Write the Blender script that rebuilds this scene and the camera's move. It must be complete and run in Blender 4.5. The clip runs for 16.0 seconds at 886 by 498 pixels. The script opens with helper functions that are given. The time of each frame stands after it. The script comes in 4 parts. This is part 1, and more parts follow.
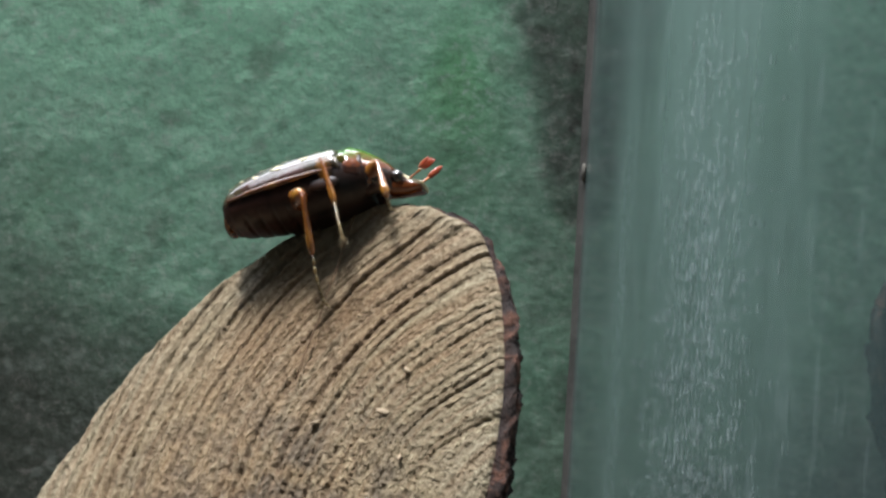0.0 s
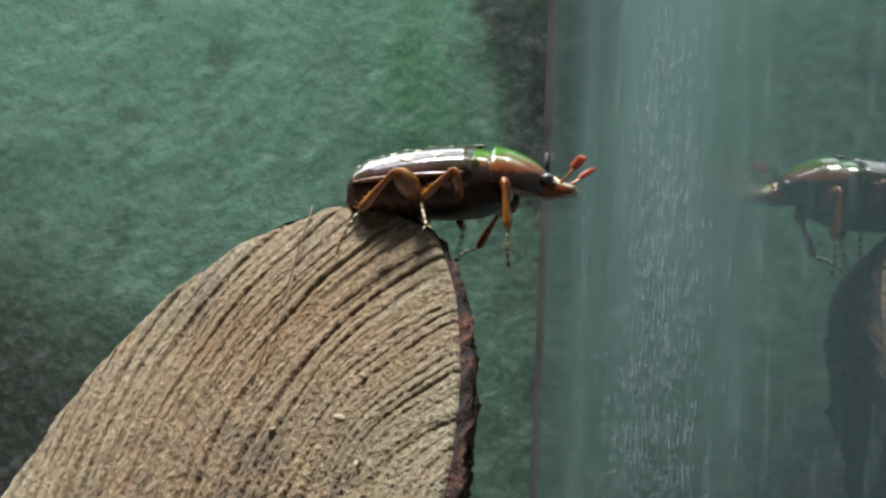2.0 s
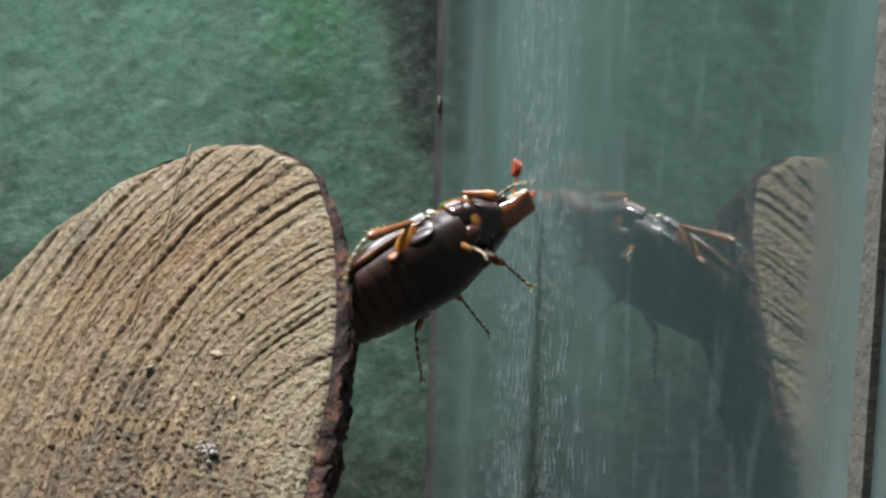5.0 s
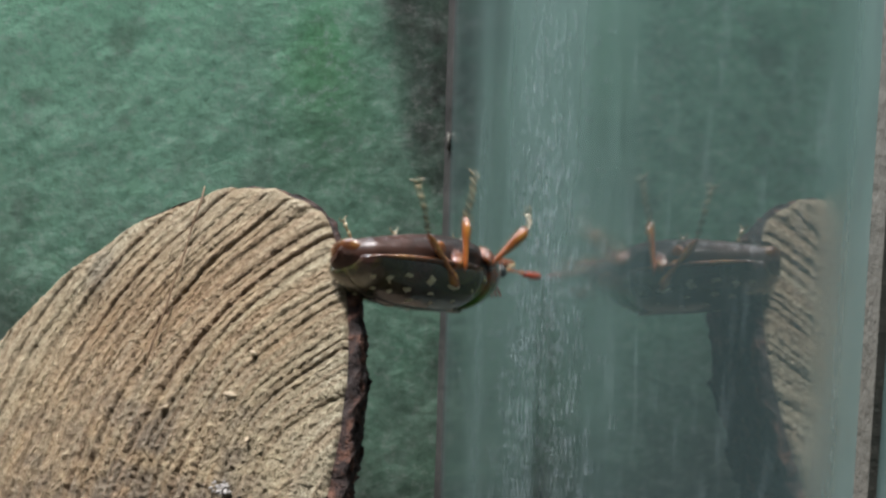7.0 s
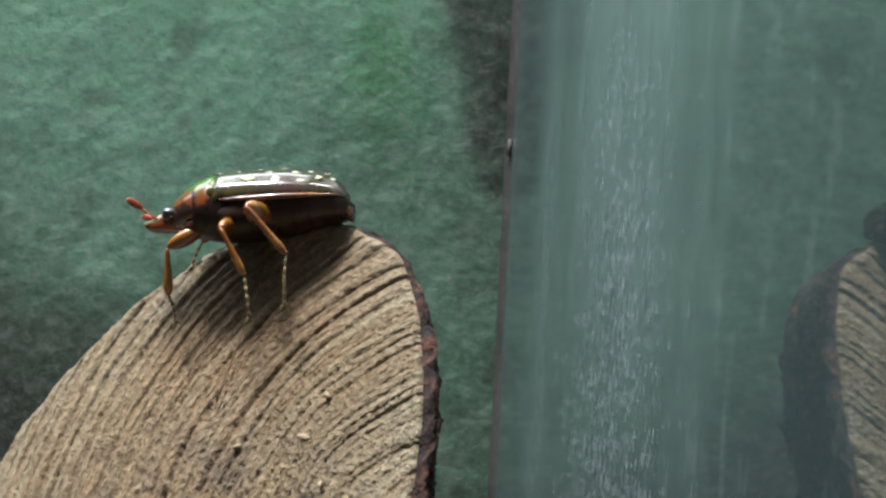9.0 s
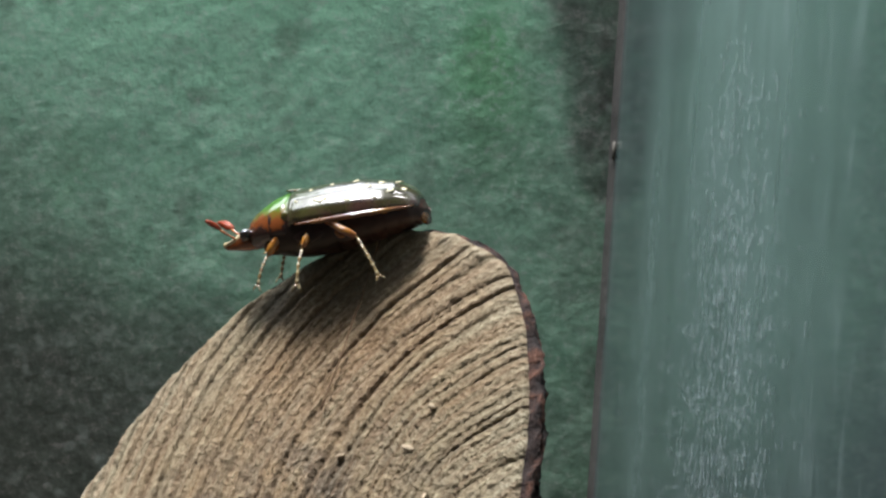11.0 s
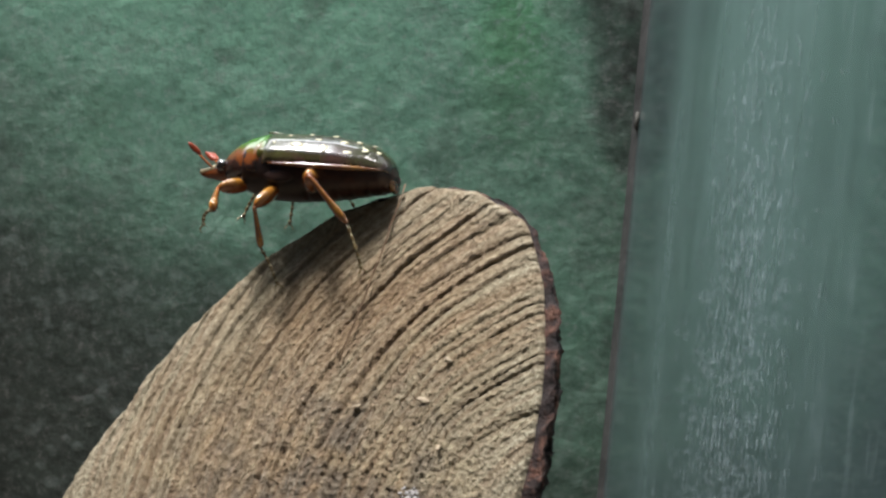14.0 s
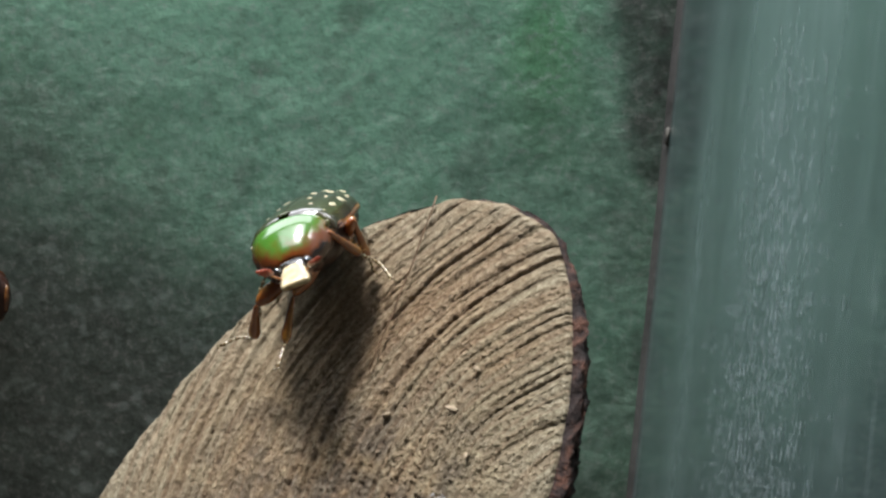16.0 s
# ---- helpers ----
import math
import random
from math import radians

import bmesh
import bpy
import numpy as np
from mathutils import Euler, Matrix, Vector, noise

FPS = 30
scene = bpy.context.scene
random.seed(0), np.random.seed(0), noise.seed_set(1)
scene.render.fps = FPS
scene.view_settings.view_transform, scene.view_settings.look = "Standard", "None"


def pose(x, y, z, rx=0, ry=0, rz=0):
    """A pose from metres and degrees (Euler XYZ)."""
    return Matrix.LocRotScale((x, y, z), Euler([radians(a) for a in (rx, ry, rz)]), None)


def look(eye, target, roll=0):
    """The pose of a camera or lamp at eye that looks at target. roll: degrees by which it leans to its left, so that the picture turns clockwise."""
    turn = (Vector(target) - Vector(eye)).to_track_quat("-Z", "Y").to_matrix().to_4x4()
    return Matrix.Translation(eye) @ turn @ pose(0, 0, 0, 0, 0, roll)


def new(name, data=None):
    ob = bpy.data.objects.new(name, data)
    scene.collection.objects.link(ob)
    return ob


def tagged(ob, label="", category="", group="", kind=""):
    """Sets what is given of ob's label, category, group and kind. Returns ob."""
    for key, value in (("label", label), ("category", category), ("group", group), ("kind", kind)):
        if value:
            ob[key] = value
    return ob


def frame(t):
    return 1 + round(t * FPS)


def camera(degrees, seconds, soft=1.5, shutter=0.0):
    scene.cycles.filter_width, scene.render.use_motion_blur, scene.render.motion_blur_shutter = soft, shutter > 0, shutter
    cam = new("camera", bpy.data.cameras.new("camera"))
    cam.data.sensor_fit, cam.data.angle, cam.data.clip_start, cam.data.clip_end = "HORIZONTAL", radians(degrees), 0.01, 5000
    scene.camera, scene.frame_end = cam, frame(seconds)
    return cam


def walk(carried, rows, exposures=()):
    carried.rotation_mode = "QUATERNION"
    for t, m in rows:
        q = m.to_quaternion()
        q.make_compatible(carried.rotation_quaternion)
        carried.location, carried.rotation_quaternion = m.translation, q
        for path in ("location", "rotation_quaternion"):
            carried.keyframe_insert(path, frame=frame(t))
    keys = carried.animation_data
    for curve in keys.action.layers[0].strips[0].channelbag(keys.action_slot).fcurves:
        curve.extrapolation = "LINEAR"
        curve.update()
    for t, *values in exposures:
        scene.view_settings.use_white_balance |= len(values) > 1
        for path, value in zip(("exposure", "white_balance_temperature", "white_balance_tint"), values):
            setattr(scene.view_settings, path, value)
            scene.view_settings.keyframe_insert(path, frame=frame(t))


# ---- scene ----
import collections

cam = camera(30.256, 16.0, soft=2.5, shutter=0.5)
walk(cam, [
    (0, pose(-0.04031, 0.00020, 0.14133, 83.950, -2.870, -2.150)),
    (0.5, pose(-0.04074, -0.00062, 0.14160, 84.417, -2.906, -1.851)),
    (1, pose(-0.03856, -0.00074, 0.14233, 84.385, -2.697, -2.069)),
    (1.5, pose(-0.03692, -0.00043, 0.14316, 84.302, -2.481, -2.670)),
    (2, pose(-0.03744, 0.00153, 0.14466, 83.085, -1.869, -2.992)),
    (2.5, pose(-0.03671, 0.00145, 0.14490, 83.076, -1.904, -3.322)),
    (3, pose(-0.03578, 0.00202, 0.14450, 82.503, -1.844, -3.685)),
    (3.5, pose(-0.03481, 0.00056, 0.14510, 81.860, -1.564, -4.076)),
    (4, pose(-0.03368, 0.00022, 0.14518, 81.422, -1.477, -4.951)),
    (4.5, pose(-0.03310, -0.00014, 0.14447, 81.712, -1.692, -5.534)),
    (4.7, pose(-0.03275, 0.00017, 0.14252, 81.612, -1.649, -5.815)),
    (6.8, pose(-0.03057, -0.00044, 0.14478, 82.256, -1.518, -5.435)),
    (7, pose(-0.03301, -0.00239, 0.14502, 82.488, -1.724, -5.551)),
    (7.5, pose(-0.03209, -0.00445, 0.14504, 82.757, -1.640, -5.133)),
    (8, pose(-0.03502, -0.00371, 0.14496, 82.892, -1.982, -4.686)),
    (8.5, pose(-0.03721, -0.00280, 0.15045, 82.593, -2.675, -4.373)),
    (9, pose(-0.03839, 0.00077, 0.15610, 80.566, -2.590, -4.300)),
    (9.5, pose(-0.04134, 0.00371, 0.15755, 80.277, -3.023, -3.250)),
    (9.7, pose(-0.04151, 0.00394, 0.15759, 80.098, -3.172, -2.160)),
    (11.8, pose(-0.03714, 0.00245, 0.15821, 80.053, -2.805, -0.739)),
    (12, pose(-0.03652, 0.00121, 0.15783, 80.329, -2.882, -0.661)),
    (12.5, pose(-0.03782, -0.00048, 0.15747, 80.446, -3.195, -0.710)),
    (13, pose(-0.03925, -0.00088, 0.15660, 79.720, -3.952, -0.393)),
    (13.5, pose(-0.03829, 0.00087, 0.15600, 79.515, -3.997, -0.290)),
    (14, pose(-0.03978, 0.00114, 0.15557, 79.285, -4.200, 0.047)),
    (14.5, pose(-0.04069, 0.00100, 0.15623, 79.268, -4.128, 0.186)),
    (15, pose(-0.04058, -0.00088, 0.15814, 79.917, -4.661, 0.421)),
    (15.5, pose(-0.04132, -0.00122, 0.15697, 79.875, -4.555, 0.969)),
    (16, pose(-0.03941, -0.00206, 0.15578, 79.691, -4.509, 1.283)),
], exposures=[(0, 0.56, 6260, 13.5), (1, 0.56, 6260, 13.5), (2.5, 0.48, 6260, 13.5), (4, 0.56, 6260, 13.5), (7, 0.65, 6260, 13.5), (9, 0.62, 6260, 13.5), (12.5, 0.58, 6260, 13.5), (14, 0.52, 6260, 13.5), (16, 0.43, 6260, 13.5)])

# ---- light: daylight from above, through the opening of an added, unseen lid ----
SUN_UP, SUN_SIDE = radians(75), radians(-94)
world = bpy.data.worlds.new("daylight")
scene.world = world
world.use_nodes = True
wn = world.node_tree.nodes
sky = wn.new("ShaderNodeTexSky")
sky.sky_type, sky.sun_disc = "NISHITA", False
sky.sun_elevation, sky.sun_rotation = SUN_UP, SUN_SIDE
world.node_tree.links.new(sky.outputs[0], wn["Background"].inputs[0])
wn["Background"].inputs[1].default_value = 0.05
sun_data = bpy.data.lights.new("sun", "SUN")
sun_data.energy, sun_data.angle, sun_data.color = 4.8, radians(12), (1.0, 0.97, 0.92)
sun = new("sun", sun_data)
sun.matrix_world = look((math.sin(SUN_SIDE) * math.cos(SUN_UP), math.cos(SUN_SIDE) * math.cos(SUN_UP), math.sin(SUN_UP)), (0, 0, 0))


# area lamp added in the unseen lid's opening, a broad overhead source
opening_data = bpy.data.lights.new("opening_light", "AREA")
opening_data.shape, opening_data.size, opening_data.size_y = "RECTANGLE", 0.24, 0.14
opening_data.energy, opening_data.color = 0.44, (0.96, 1.0, 0.99)
opening_light = new("opening_light", opening_data)
opening_light.matrix_world = pose(-0.19, 0.20, 0.408)
# area lamp added out of view over the back wall, for highlights from behind
back_data = bpy.data.lights.new("back_light", "AREA")
back_data.shape, back_data.size, back_data.size_y = "RECTANGLE", 0.29, 0.15
back_data.energy, back_data.color = 0.6, (0.97, 1.0, 1.0)
back_light = new("back_light", back_data)
back_light.matrix_world = pose(-0.175, 0.328, 0.308, -78, 0, 0)


# ---- materials ----
def material(name, base=(0.5, 0.5, 0.5), rough=0.6, metal=0.0, coat=0.0, ior=1.5):
    m = bpy.data.materials.new(name)
    m.use_nodes = True
    b = m.node_tree.nodes["Principled BSDF"]
    b.inputs["Base Color"].default_value = (*base, 1)
    b.inputs["Roughness"].default_value = rough
    b.inputs["Metallic"].default_value = metal
    b.inputs["Coat Weight"].default_value = coat
    b.inputs["IOR"].default_value = ior
    return m


class Net:
    """Short hand for the nodes of one material."""

    def __init__(self, m):
        self.t = m.node_tree
        self.b = self.t.nodes["Principled BSDF"]

    def add(self, kind, **values):
        n = self.t.nodes.new("ShaderNode" + kind)
        for k, v in values.items():
            if k in n.inputs:
                n.inputs[k].default_value = v
        return n

    def link(self, a, b):
        self.t.links.new(a, b)

    def coords(self, scale=(1, 1, 1)):
        c, m = self.add("TexCoord"), self.add("Mapping")
        m.inputs["Scale"].default_value = scale
        self.link(c.outputs["Object"], m.inputs["Vector"])
        return m.outputs[0]

    def noise(self, vec, scale, detail=4.0, rough=0.6, distort=0.0):
        n = self.add("TexNoise", Scale=scale, Detail=detail, Roughness=rough, Distortion=distort)
        self.link(vec, n.inputs["Vector"])
        return n.outputs["Fac"]

    def ramp(self, fac, stops):
        r = self.add("ValToRGB")
        e = r.color_ramp.elements
        while len(e) < len(stops):
            e.new(0.5)
        for el, (p, c) in zip(e, stops):
            el.position, el.color = p, (*c, 1) if len(c) == 3 else c
        self.link(fac, r.inputs[0])
        return r.outputs[0]

    def mix(self, fac, a, b):
        n = self.t.nodes.new("ShaderNodeMix")
        n.data_type = "RGBA"
        for sock, v in ((n.inputs[0], fac), (n.inputs[6], a), (n.inputs[7], b)):
            if isinstance(v, (int, float)):
                sock.default_value = v
            elif isinstance(v, tuple):
                sock.default_value = (*v, 1)
            else:
                self.link(v, sock)
        return n.outputs[2]

    def math(self, op, a, b=0.0):
        n = self.t.nodes.new("ShaderNodeMath")
        n.operation = op
        for sock, v in zip(n.inputs, (a, b)):
            if isinstance(v, (int, float)):
                sock.default_value = v
            else:
                self.link(v, sock)
        return n.outputs[0]

    def bump(self, height, strength, distance):
        n = self.add("Bump", Strength=strength, Distance=distance)
        self.link(height, n.inputs["Height"])
        self.link(n.outputs[0], self.b.inputs["Normal"])


def wood_face_material():
    m = material("sawn_wood", rough=0.85)
    n = Net(m)
    at = n.add("Attribute")
    at.attribute_name = "groove"
    v = n.coords()
    ring, along, grain = n.add("Attribute"), n.add("Attribute"), n.add("CombineXYZ")
    ring.attribute_name, along.attribute_name = "ring", "along"
    n.link(ring.outputs["Fac"], grain.inputs[0])
    n.link(along.outputs["Fac"], grain.inputs[1])
    g = grain.outputs[0]
    fine = n.math("ADD", n.math("MULTIPLY", n.noise(v, 1500, 5, 0.7), 0.5), n.math("MULTIPLY", n.noise(g, 1.5, 6, 0.75), 0.5))
    coarse = n.noise(v, 60, 3)
    crumb = n.math("ADD", n.math("MULTIPLY", n.noise(v, 560, 5, 0.65), 0.45), n.math("MULTIPLY", n.noise(g, 0.75, 5, 0.7), 0.55))
    light = n.ramp(fine, [(0.36, (0.185, 0.143, 0.082)), (0.49, (0.365, 0.302, 0.181)), (0.62, (0.57, 0.498, 0.33))])
    pink = n.ramp(fine, [(0.36, (0.148, 0.086, 0.042)), (0.49, (0.315, 0.205, 0.104)), (0.62, (0.49, 0.358, 0.21))])
    heart = n.add("Attribute")
    heart.attribute_name = "heart"
    c = n.mix(n.math("MULTIPLY", heart.outputs["Fac"], n.ramp(coarse, [(0.3, (0.55,) * 3), (0.7, (1,) * 3)])), light, pink)
    grey = n.add("Attribute")
    grey.attribute_name = "grey"
    c = n.mix(grey.outputs["Fac"], c, n.ramp(fine, [(0.36, (0.075, 0.055, 0.036)), (0.52, (0.17, 0.135, 0.092)), (0.66, (0.38, 0.325, 0.24))]))
    c = n.mix(n.math("MULTIPLY", at.outputs["Fac"], 0.4), c, (0.12, 0.075, 0.04))
    c = n.mix(n.ramp(crumb, [(0.34, (0.22,) * 3), (0.45, (0, 0, 0))]), c, (0.12, 0.08, 0.045))
    rim = n.add("Attribute")
    rim.attribute_name = "rim"
    c = n.mix(n.math("MULTIPLY", rim.outputs["Fac"], 0.55), c, n.ramp(fine, [(0.36, (0.25, 0.213, 0.138)), (0.49, (0.40, 0.36, 0.25)), (0.62, (0.57, 0.52, 0.395))]))
    band = n.add("Attribute")
    band.attribute_name = "band"
    c = n.mix(n.math("MULTIPLY", band.outputs["Fac"], 0.6), c, n.ramp(fine, [(0.36, (0.13, 0.078, 0.042)), (0.5, (0.28, 0.18, 0.10)), (0.62, (0.48, 0.35, 0.22))]))
    n.link(c, n.b.inputs["Base Color"])
    n.bump(n.math("ADD", n.math("MULTIPLY", fine, 1.2), n.math("MULTIPLY", crumb, 0.7)), 0.9, 0.002)
    return m


def bark_material():
    m = material("bark", rough=0.9)
    n = Net(m)
    v = n.coords()
    f = n.noise(v, 420, 6, 0.7)
    c = n.ramp(f, [(0.34, (0.012, 0.008, 0.007)), (0.5, (0.035, 0.02, 0.016)), (0.6, (0.11, 0.048, 0.03)), (0.72, (0.24, 0.13, 0.09))])
    n.link(c, n.b.inputs["Base Color"])
    n.bump(f, 1.0, 0.0022)
    return m


def wall_material():
    m = material("painted_rock", rough=0.75)
    n = Net(m)
    v = n.coords()
    mid, fine = n.noise(v, 170, 5, 0.65), n.noise(v, 620, 5, 0.65)
    green = n.ramp(mid, [(0.28, (0.17, 0.36, 0.245)), (0.45, (0.24, 0.47, 0.325)), (0.58, (0.285, 0.52, 0.37)), (0.74, (0.38, 0.60, 0.45))])
    vivid, mint = n.add("Attribute"), n.add("Attribute")
    vivid.attribute_name, mint.attribute_name = "vivid", "mint"
    green = n.mix(mint.outputs["Fac"], green, (0.30, 0.60, 0.40))
    green = n.mix(n.math("MULTIPLY", vivid.outputs["Fac"], 0.6), green, (0.13, 0.45, 0.17))
    speck = n.ramp(fine, [(0.34, (0.74,) * 3), (0.47, (1, 1, 1)), (0.66, (1.0,) * 3)])
    dark = n.add("Attribute")
    dark.attribute_name = "greyed"
    c = n.mix(n.ramp(fine, [(0.52, (0, 0, 0)), (0.66, (0.75,) * 3)]), green, (0.40, 0.57, 0.45))
    patch = n.noise(v, 110, 6, 0.7)
    c = n.mix(n.ramp(patch, [(0.5, (0, 0, 0)), (0.68, (0.4,) * 3)]), c, (0.24, 0.32, 0.25))
    c = n.mix(n.ramp(patch, [(0.3, (0.5,) * 3), (0.45, (0, 0, 0))]), c, (0.26, 0.52, 0.33))
    c = n.mix(n.math("SUBTRACT", 1.0, speck), c, (0.075, 0.10, 0.065))
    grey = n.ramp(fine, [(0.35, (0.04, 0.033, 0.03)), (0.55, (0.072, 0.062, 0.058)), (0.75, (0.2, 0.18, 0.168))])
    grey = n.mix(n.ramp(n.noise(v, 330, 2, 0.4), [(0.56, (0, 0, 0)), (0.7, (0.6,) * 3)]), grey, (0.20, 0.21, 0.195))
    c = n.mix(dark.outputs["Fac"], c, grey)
    n.link(c, n.b.inputs["Base Color"])
    n.bump(n.noise(v, 560, 5, 0.66), 0.3, 0.001)
    return m


def glass_material():
    """Old pane: dust with vertical wipe streaks and painted pale haze over a mirror-smooth surface."""
    m = material("dusty_glass", (0.10, 0.135, 0.145), rough=0.05, ior=2.6)
    n = Net(m)
    v, vs = n.coords(), n.coords((1, 1, 0.24))
    streak = n.noise(vs, 1100, 6, 0.8)
    zone = n.noise(n.coords((1, 1, 0.05)), 30, 2)
    far = n.add("Attribute")
    far.attribute_name = "film_light"
    s = n.math("MULTIPLY", n.ramp(streak, [(0.5, (0, 0, 0)), (0.7, (1, 1, 1))]), n.ramp(zone, [(0.4, (0.1,) * 3), (0.62, (1, 1, 1))]))
    wipe = n.add("Attribute")
    wipe.attribute_name = "wipe"
    s = n.math("MULTIPLY", s, wipe.outputs["Fac"])
    s = n.math("MULTIPLY", s, n.math("MINIMUM", n.math("MULTIPLY", far.outputs["Fac"], 1.5), 1.0))
    # paler where dust lies and where light through the pane is painted in
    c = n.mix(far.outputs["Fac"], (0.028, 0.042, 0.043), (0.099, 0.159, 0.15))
    c = n.mix(n.math("MULTIPLY", s, 0.5), c, (0.29, 0.37, 0.40))
    smudge = n.noise(n.coords((1, 1, 0.4)), 190, 5, 0.65)
    c = n.mix(n.ramp(smudge, [(0.3, (0.5,) * 3), (0.48, (0, 0, 0))]), c, (0.045, 0.065, 0.065))
    c = n.mix(n.ramp(smudge, [(0.54, (0, 0, 0)), (0.72, (0.35,) * 3)]), c, (0.19, 0.25, 0.255))
    n.link(c, n.b.inputs["Base Color"])
    r = n.math("ADD", 0.022, n.math("MULTIPLY", s, 0.25))
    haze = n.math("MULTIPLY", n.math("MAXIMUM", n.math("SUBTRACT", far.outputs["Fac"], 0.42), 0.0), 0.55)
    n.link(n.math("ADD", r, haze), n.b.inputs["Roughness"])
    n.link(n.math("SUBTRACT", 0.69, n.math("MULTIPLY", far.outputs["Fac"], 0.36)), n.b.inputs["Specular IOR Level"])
    return m


def stained(name, a, b, scale, rough, relief=0.0005, fine=None):
    m = material(name, rough=rough)
    n = Net(m)
    v = n.coords()
    f = n.noise(v, scale, 5)
    n.link(n.ramp(f, [(0.3, a), (0.7, b)]), n.b.inputs["Base Color"])
    n.bump(n.noise(v, fine or scale * 6, 5), 0.5, relief)
    return m


def shell_material(name, a, b, c, scale=260, rough=0.16, coat=1.0):
    """Lacquer-like insect skin: two or three tones that flow into one another."""
    m = material(name, rough=rough, coat=coat)
    n = Net(m)
    v = n.coords()
    n.link(n.ramp(n.noise(v, scale, 3), [(0.3, a), (0.5, b), (0.7, c)]), n.b.inputs["Base Color"])
    n.b.inputs["Coat Roughness"].default_value = 0.12
    n.b.inputs["Coat IOR"].default_value = 1.85
    n.b.inputs["Specular IOR Level"].default_value = 0.25
    n.bump(n.noise(v, 2600, 3), 0.12, 0.0001)
    return m


def two_tone(name, low, high, z0, z1, ragged, under=None, coat=1.0):
    """Lacquered skin whose colour passes from the flanks' to the back's, with an uneven border."""
    m = material(name, rough=0.2, coat=coat)
    n = Net(m)
    v = n.coords()
    sep = n.add("SeparateXYZ")
    n.link(v, sep.inputs[0])
    z = n.math("MULTIPLY", n.math("SUBTRACT", sep.outputs[2], z0 / 1000), 1000 / (z1 - z0))
    z = n.math("ADD", z, n.math("MULTIPLY", n.math("SUBTRACT", n.noise(v, 320, 3), 0.5), ragged * 3))
    n.link(n.ramp(n.math("ADD", n.math("MULTIPLY", z, 0.5), 0.5), [(0.0, under or low), (0.22, under or low), (0.38, low), (0.55, low), (0.95, high)]), n.b.inputs["Base Color"])
    n.b.inputs["Coat Roughness"].default_value = 0.12
    n.b.inputs["Coat IOR"].default_value = 1.85
    n.b.inputs["Specular IOR Level"].default_value = 0.25
    n.bump(n.noise(v, 2600, 3), 0.12, 0.0001)
    return m


WOOD, BARK, WALL, GLASS = wood_face_material(), bark_material(), wall_material(), glass_material()
PLASTER = stained("grey_plaster", (0.05, 0.055, 0.055), (0.11, 0.115, 0.11), 12, 0.9)
SOIL = stained("dark_soil", (0.02, 0.015, 0.01), (0.08, 0.06, 0.04), 120, 0.95, 0.003)
STRIP = stained("grey_sealant", (0.05, 0.05, 0.047), (0.115, 0.112, 0.106), 120, 0.6)
SEAM = stained("clear_sealant", (0.10, 0.098, 0.082), (0.15, 0.142, 0.12), 120, 0.6)
DRIP = material("dried_drip", (0.5, 0.6, 0.62), 0.6)
DRIP.node_tree.nodes["Principled BSDF"].inputs["Alpha"].default_value = 0.135
PALE = stained("pale_dust", (0.24, 0.22, 0.2), (0.45, 0.43, 0.41), 900, 0.9, 0.0003)
FIBRE = stained("brown_fibre", (0.09, 0.05, 0.02), (0.17, 0.1, 0.05), 600, 0.7, 0.0001)
CHIP = stained("pale_chip", (0.34, 0.26, 0.17), (0.5, 0.42, 0.3), 900, 0.8, 0.0002)
ELYTRA = two_tone("wing_case_skin", (0.06, 0.03, 0.024), (0.034, 0.025, 0.016), 0.5, 2.9, 0.9)
ELYTRA.node_tree.nodes["Principled BSDF"].inputs["Coat IOR"].default_value = 1.65
ELYTRA.node_tree.nodes["Principled BSDF"].inputs["Coat Roughness"].default_value = 0.16
PRONOTUM = two_tone("shield_skin", (0.15, 0.042, 0.01), (0.055, 0.16, 0.016), 0.9, 2.7, 0.7, (0.03, 0.014, 0.01), 0.6)
PRONOTUM.node_tree.nodes["Principled BSDF"].inputs["Coat IOR"].default_value = 1.7

ORANGE = shell_material("orange_skin", (0.17, 0.036, 0.008), (0.36, 0.095, 0.014), (0.46, 0.19, 0.028), scale=420, rough=0.25, coat=0.7)
BELLY = shell_material("belly_skin", (0.012, 0.008, 0.007), (0.028, 0.014, 0.01), (0.08, 0.03, 0.017), rough=0.35, coat=0.1)
HULL = shell_material("hull_skin", (0.009, 0.006, 0.005), (0.018, 0.009, 0.007), (0.036, 0.015, 0.009), rough=0.38, coat=0.06)


def redden_tail(m):
    """The belly turns from near black under the chest to chestnut towards the tail."""
    n = Net(m)
    old = n.b.inputs["Base Color"].links[0].from_socket
    sep = n.add("SeparateXYZ")
    v = n.coords()
    n.link(v, sep.inputs[0])
    k = n.math("ADD", n.math("MULTIPLY", sep.outputs[0], -140.0), n.math("MULTIPLY", n.math("SUBTRACT", n.noise(v, 300, 3), 0.5), 0.9))
    n.link(n.mix(n.ramp(k, [(0.05, (0, 0, 0)), (1.5, (0.8,) * 3)]), old, (0.05, 0.022, 0.015)), n.b.inputs["Base Color"])


redden_tail(HULL)


def mottle(m, colour, scale, share):
    """Darker clouds over a skin."""
    n = Net(m)
    old = n.b.inputs["Base Color"].links[0].from_socket
    n.link(n.mix(n.ramp(n.noise(n.coords(), scale, 4, 0.6), [(0.45, (0, 0, 0)), (0.6, (share,) * 3)]), old, colour), n.b.inputs["Base Color"])


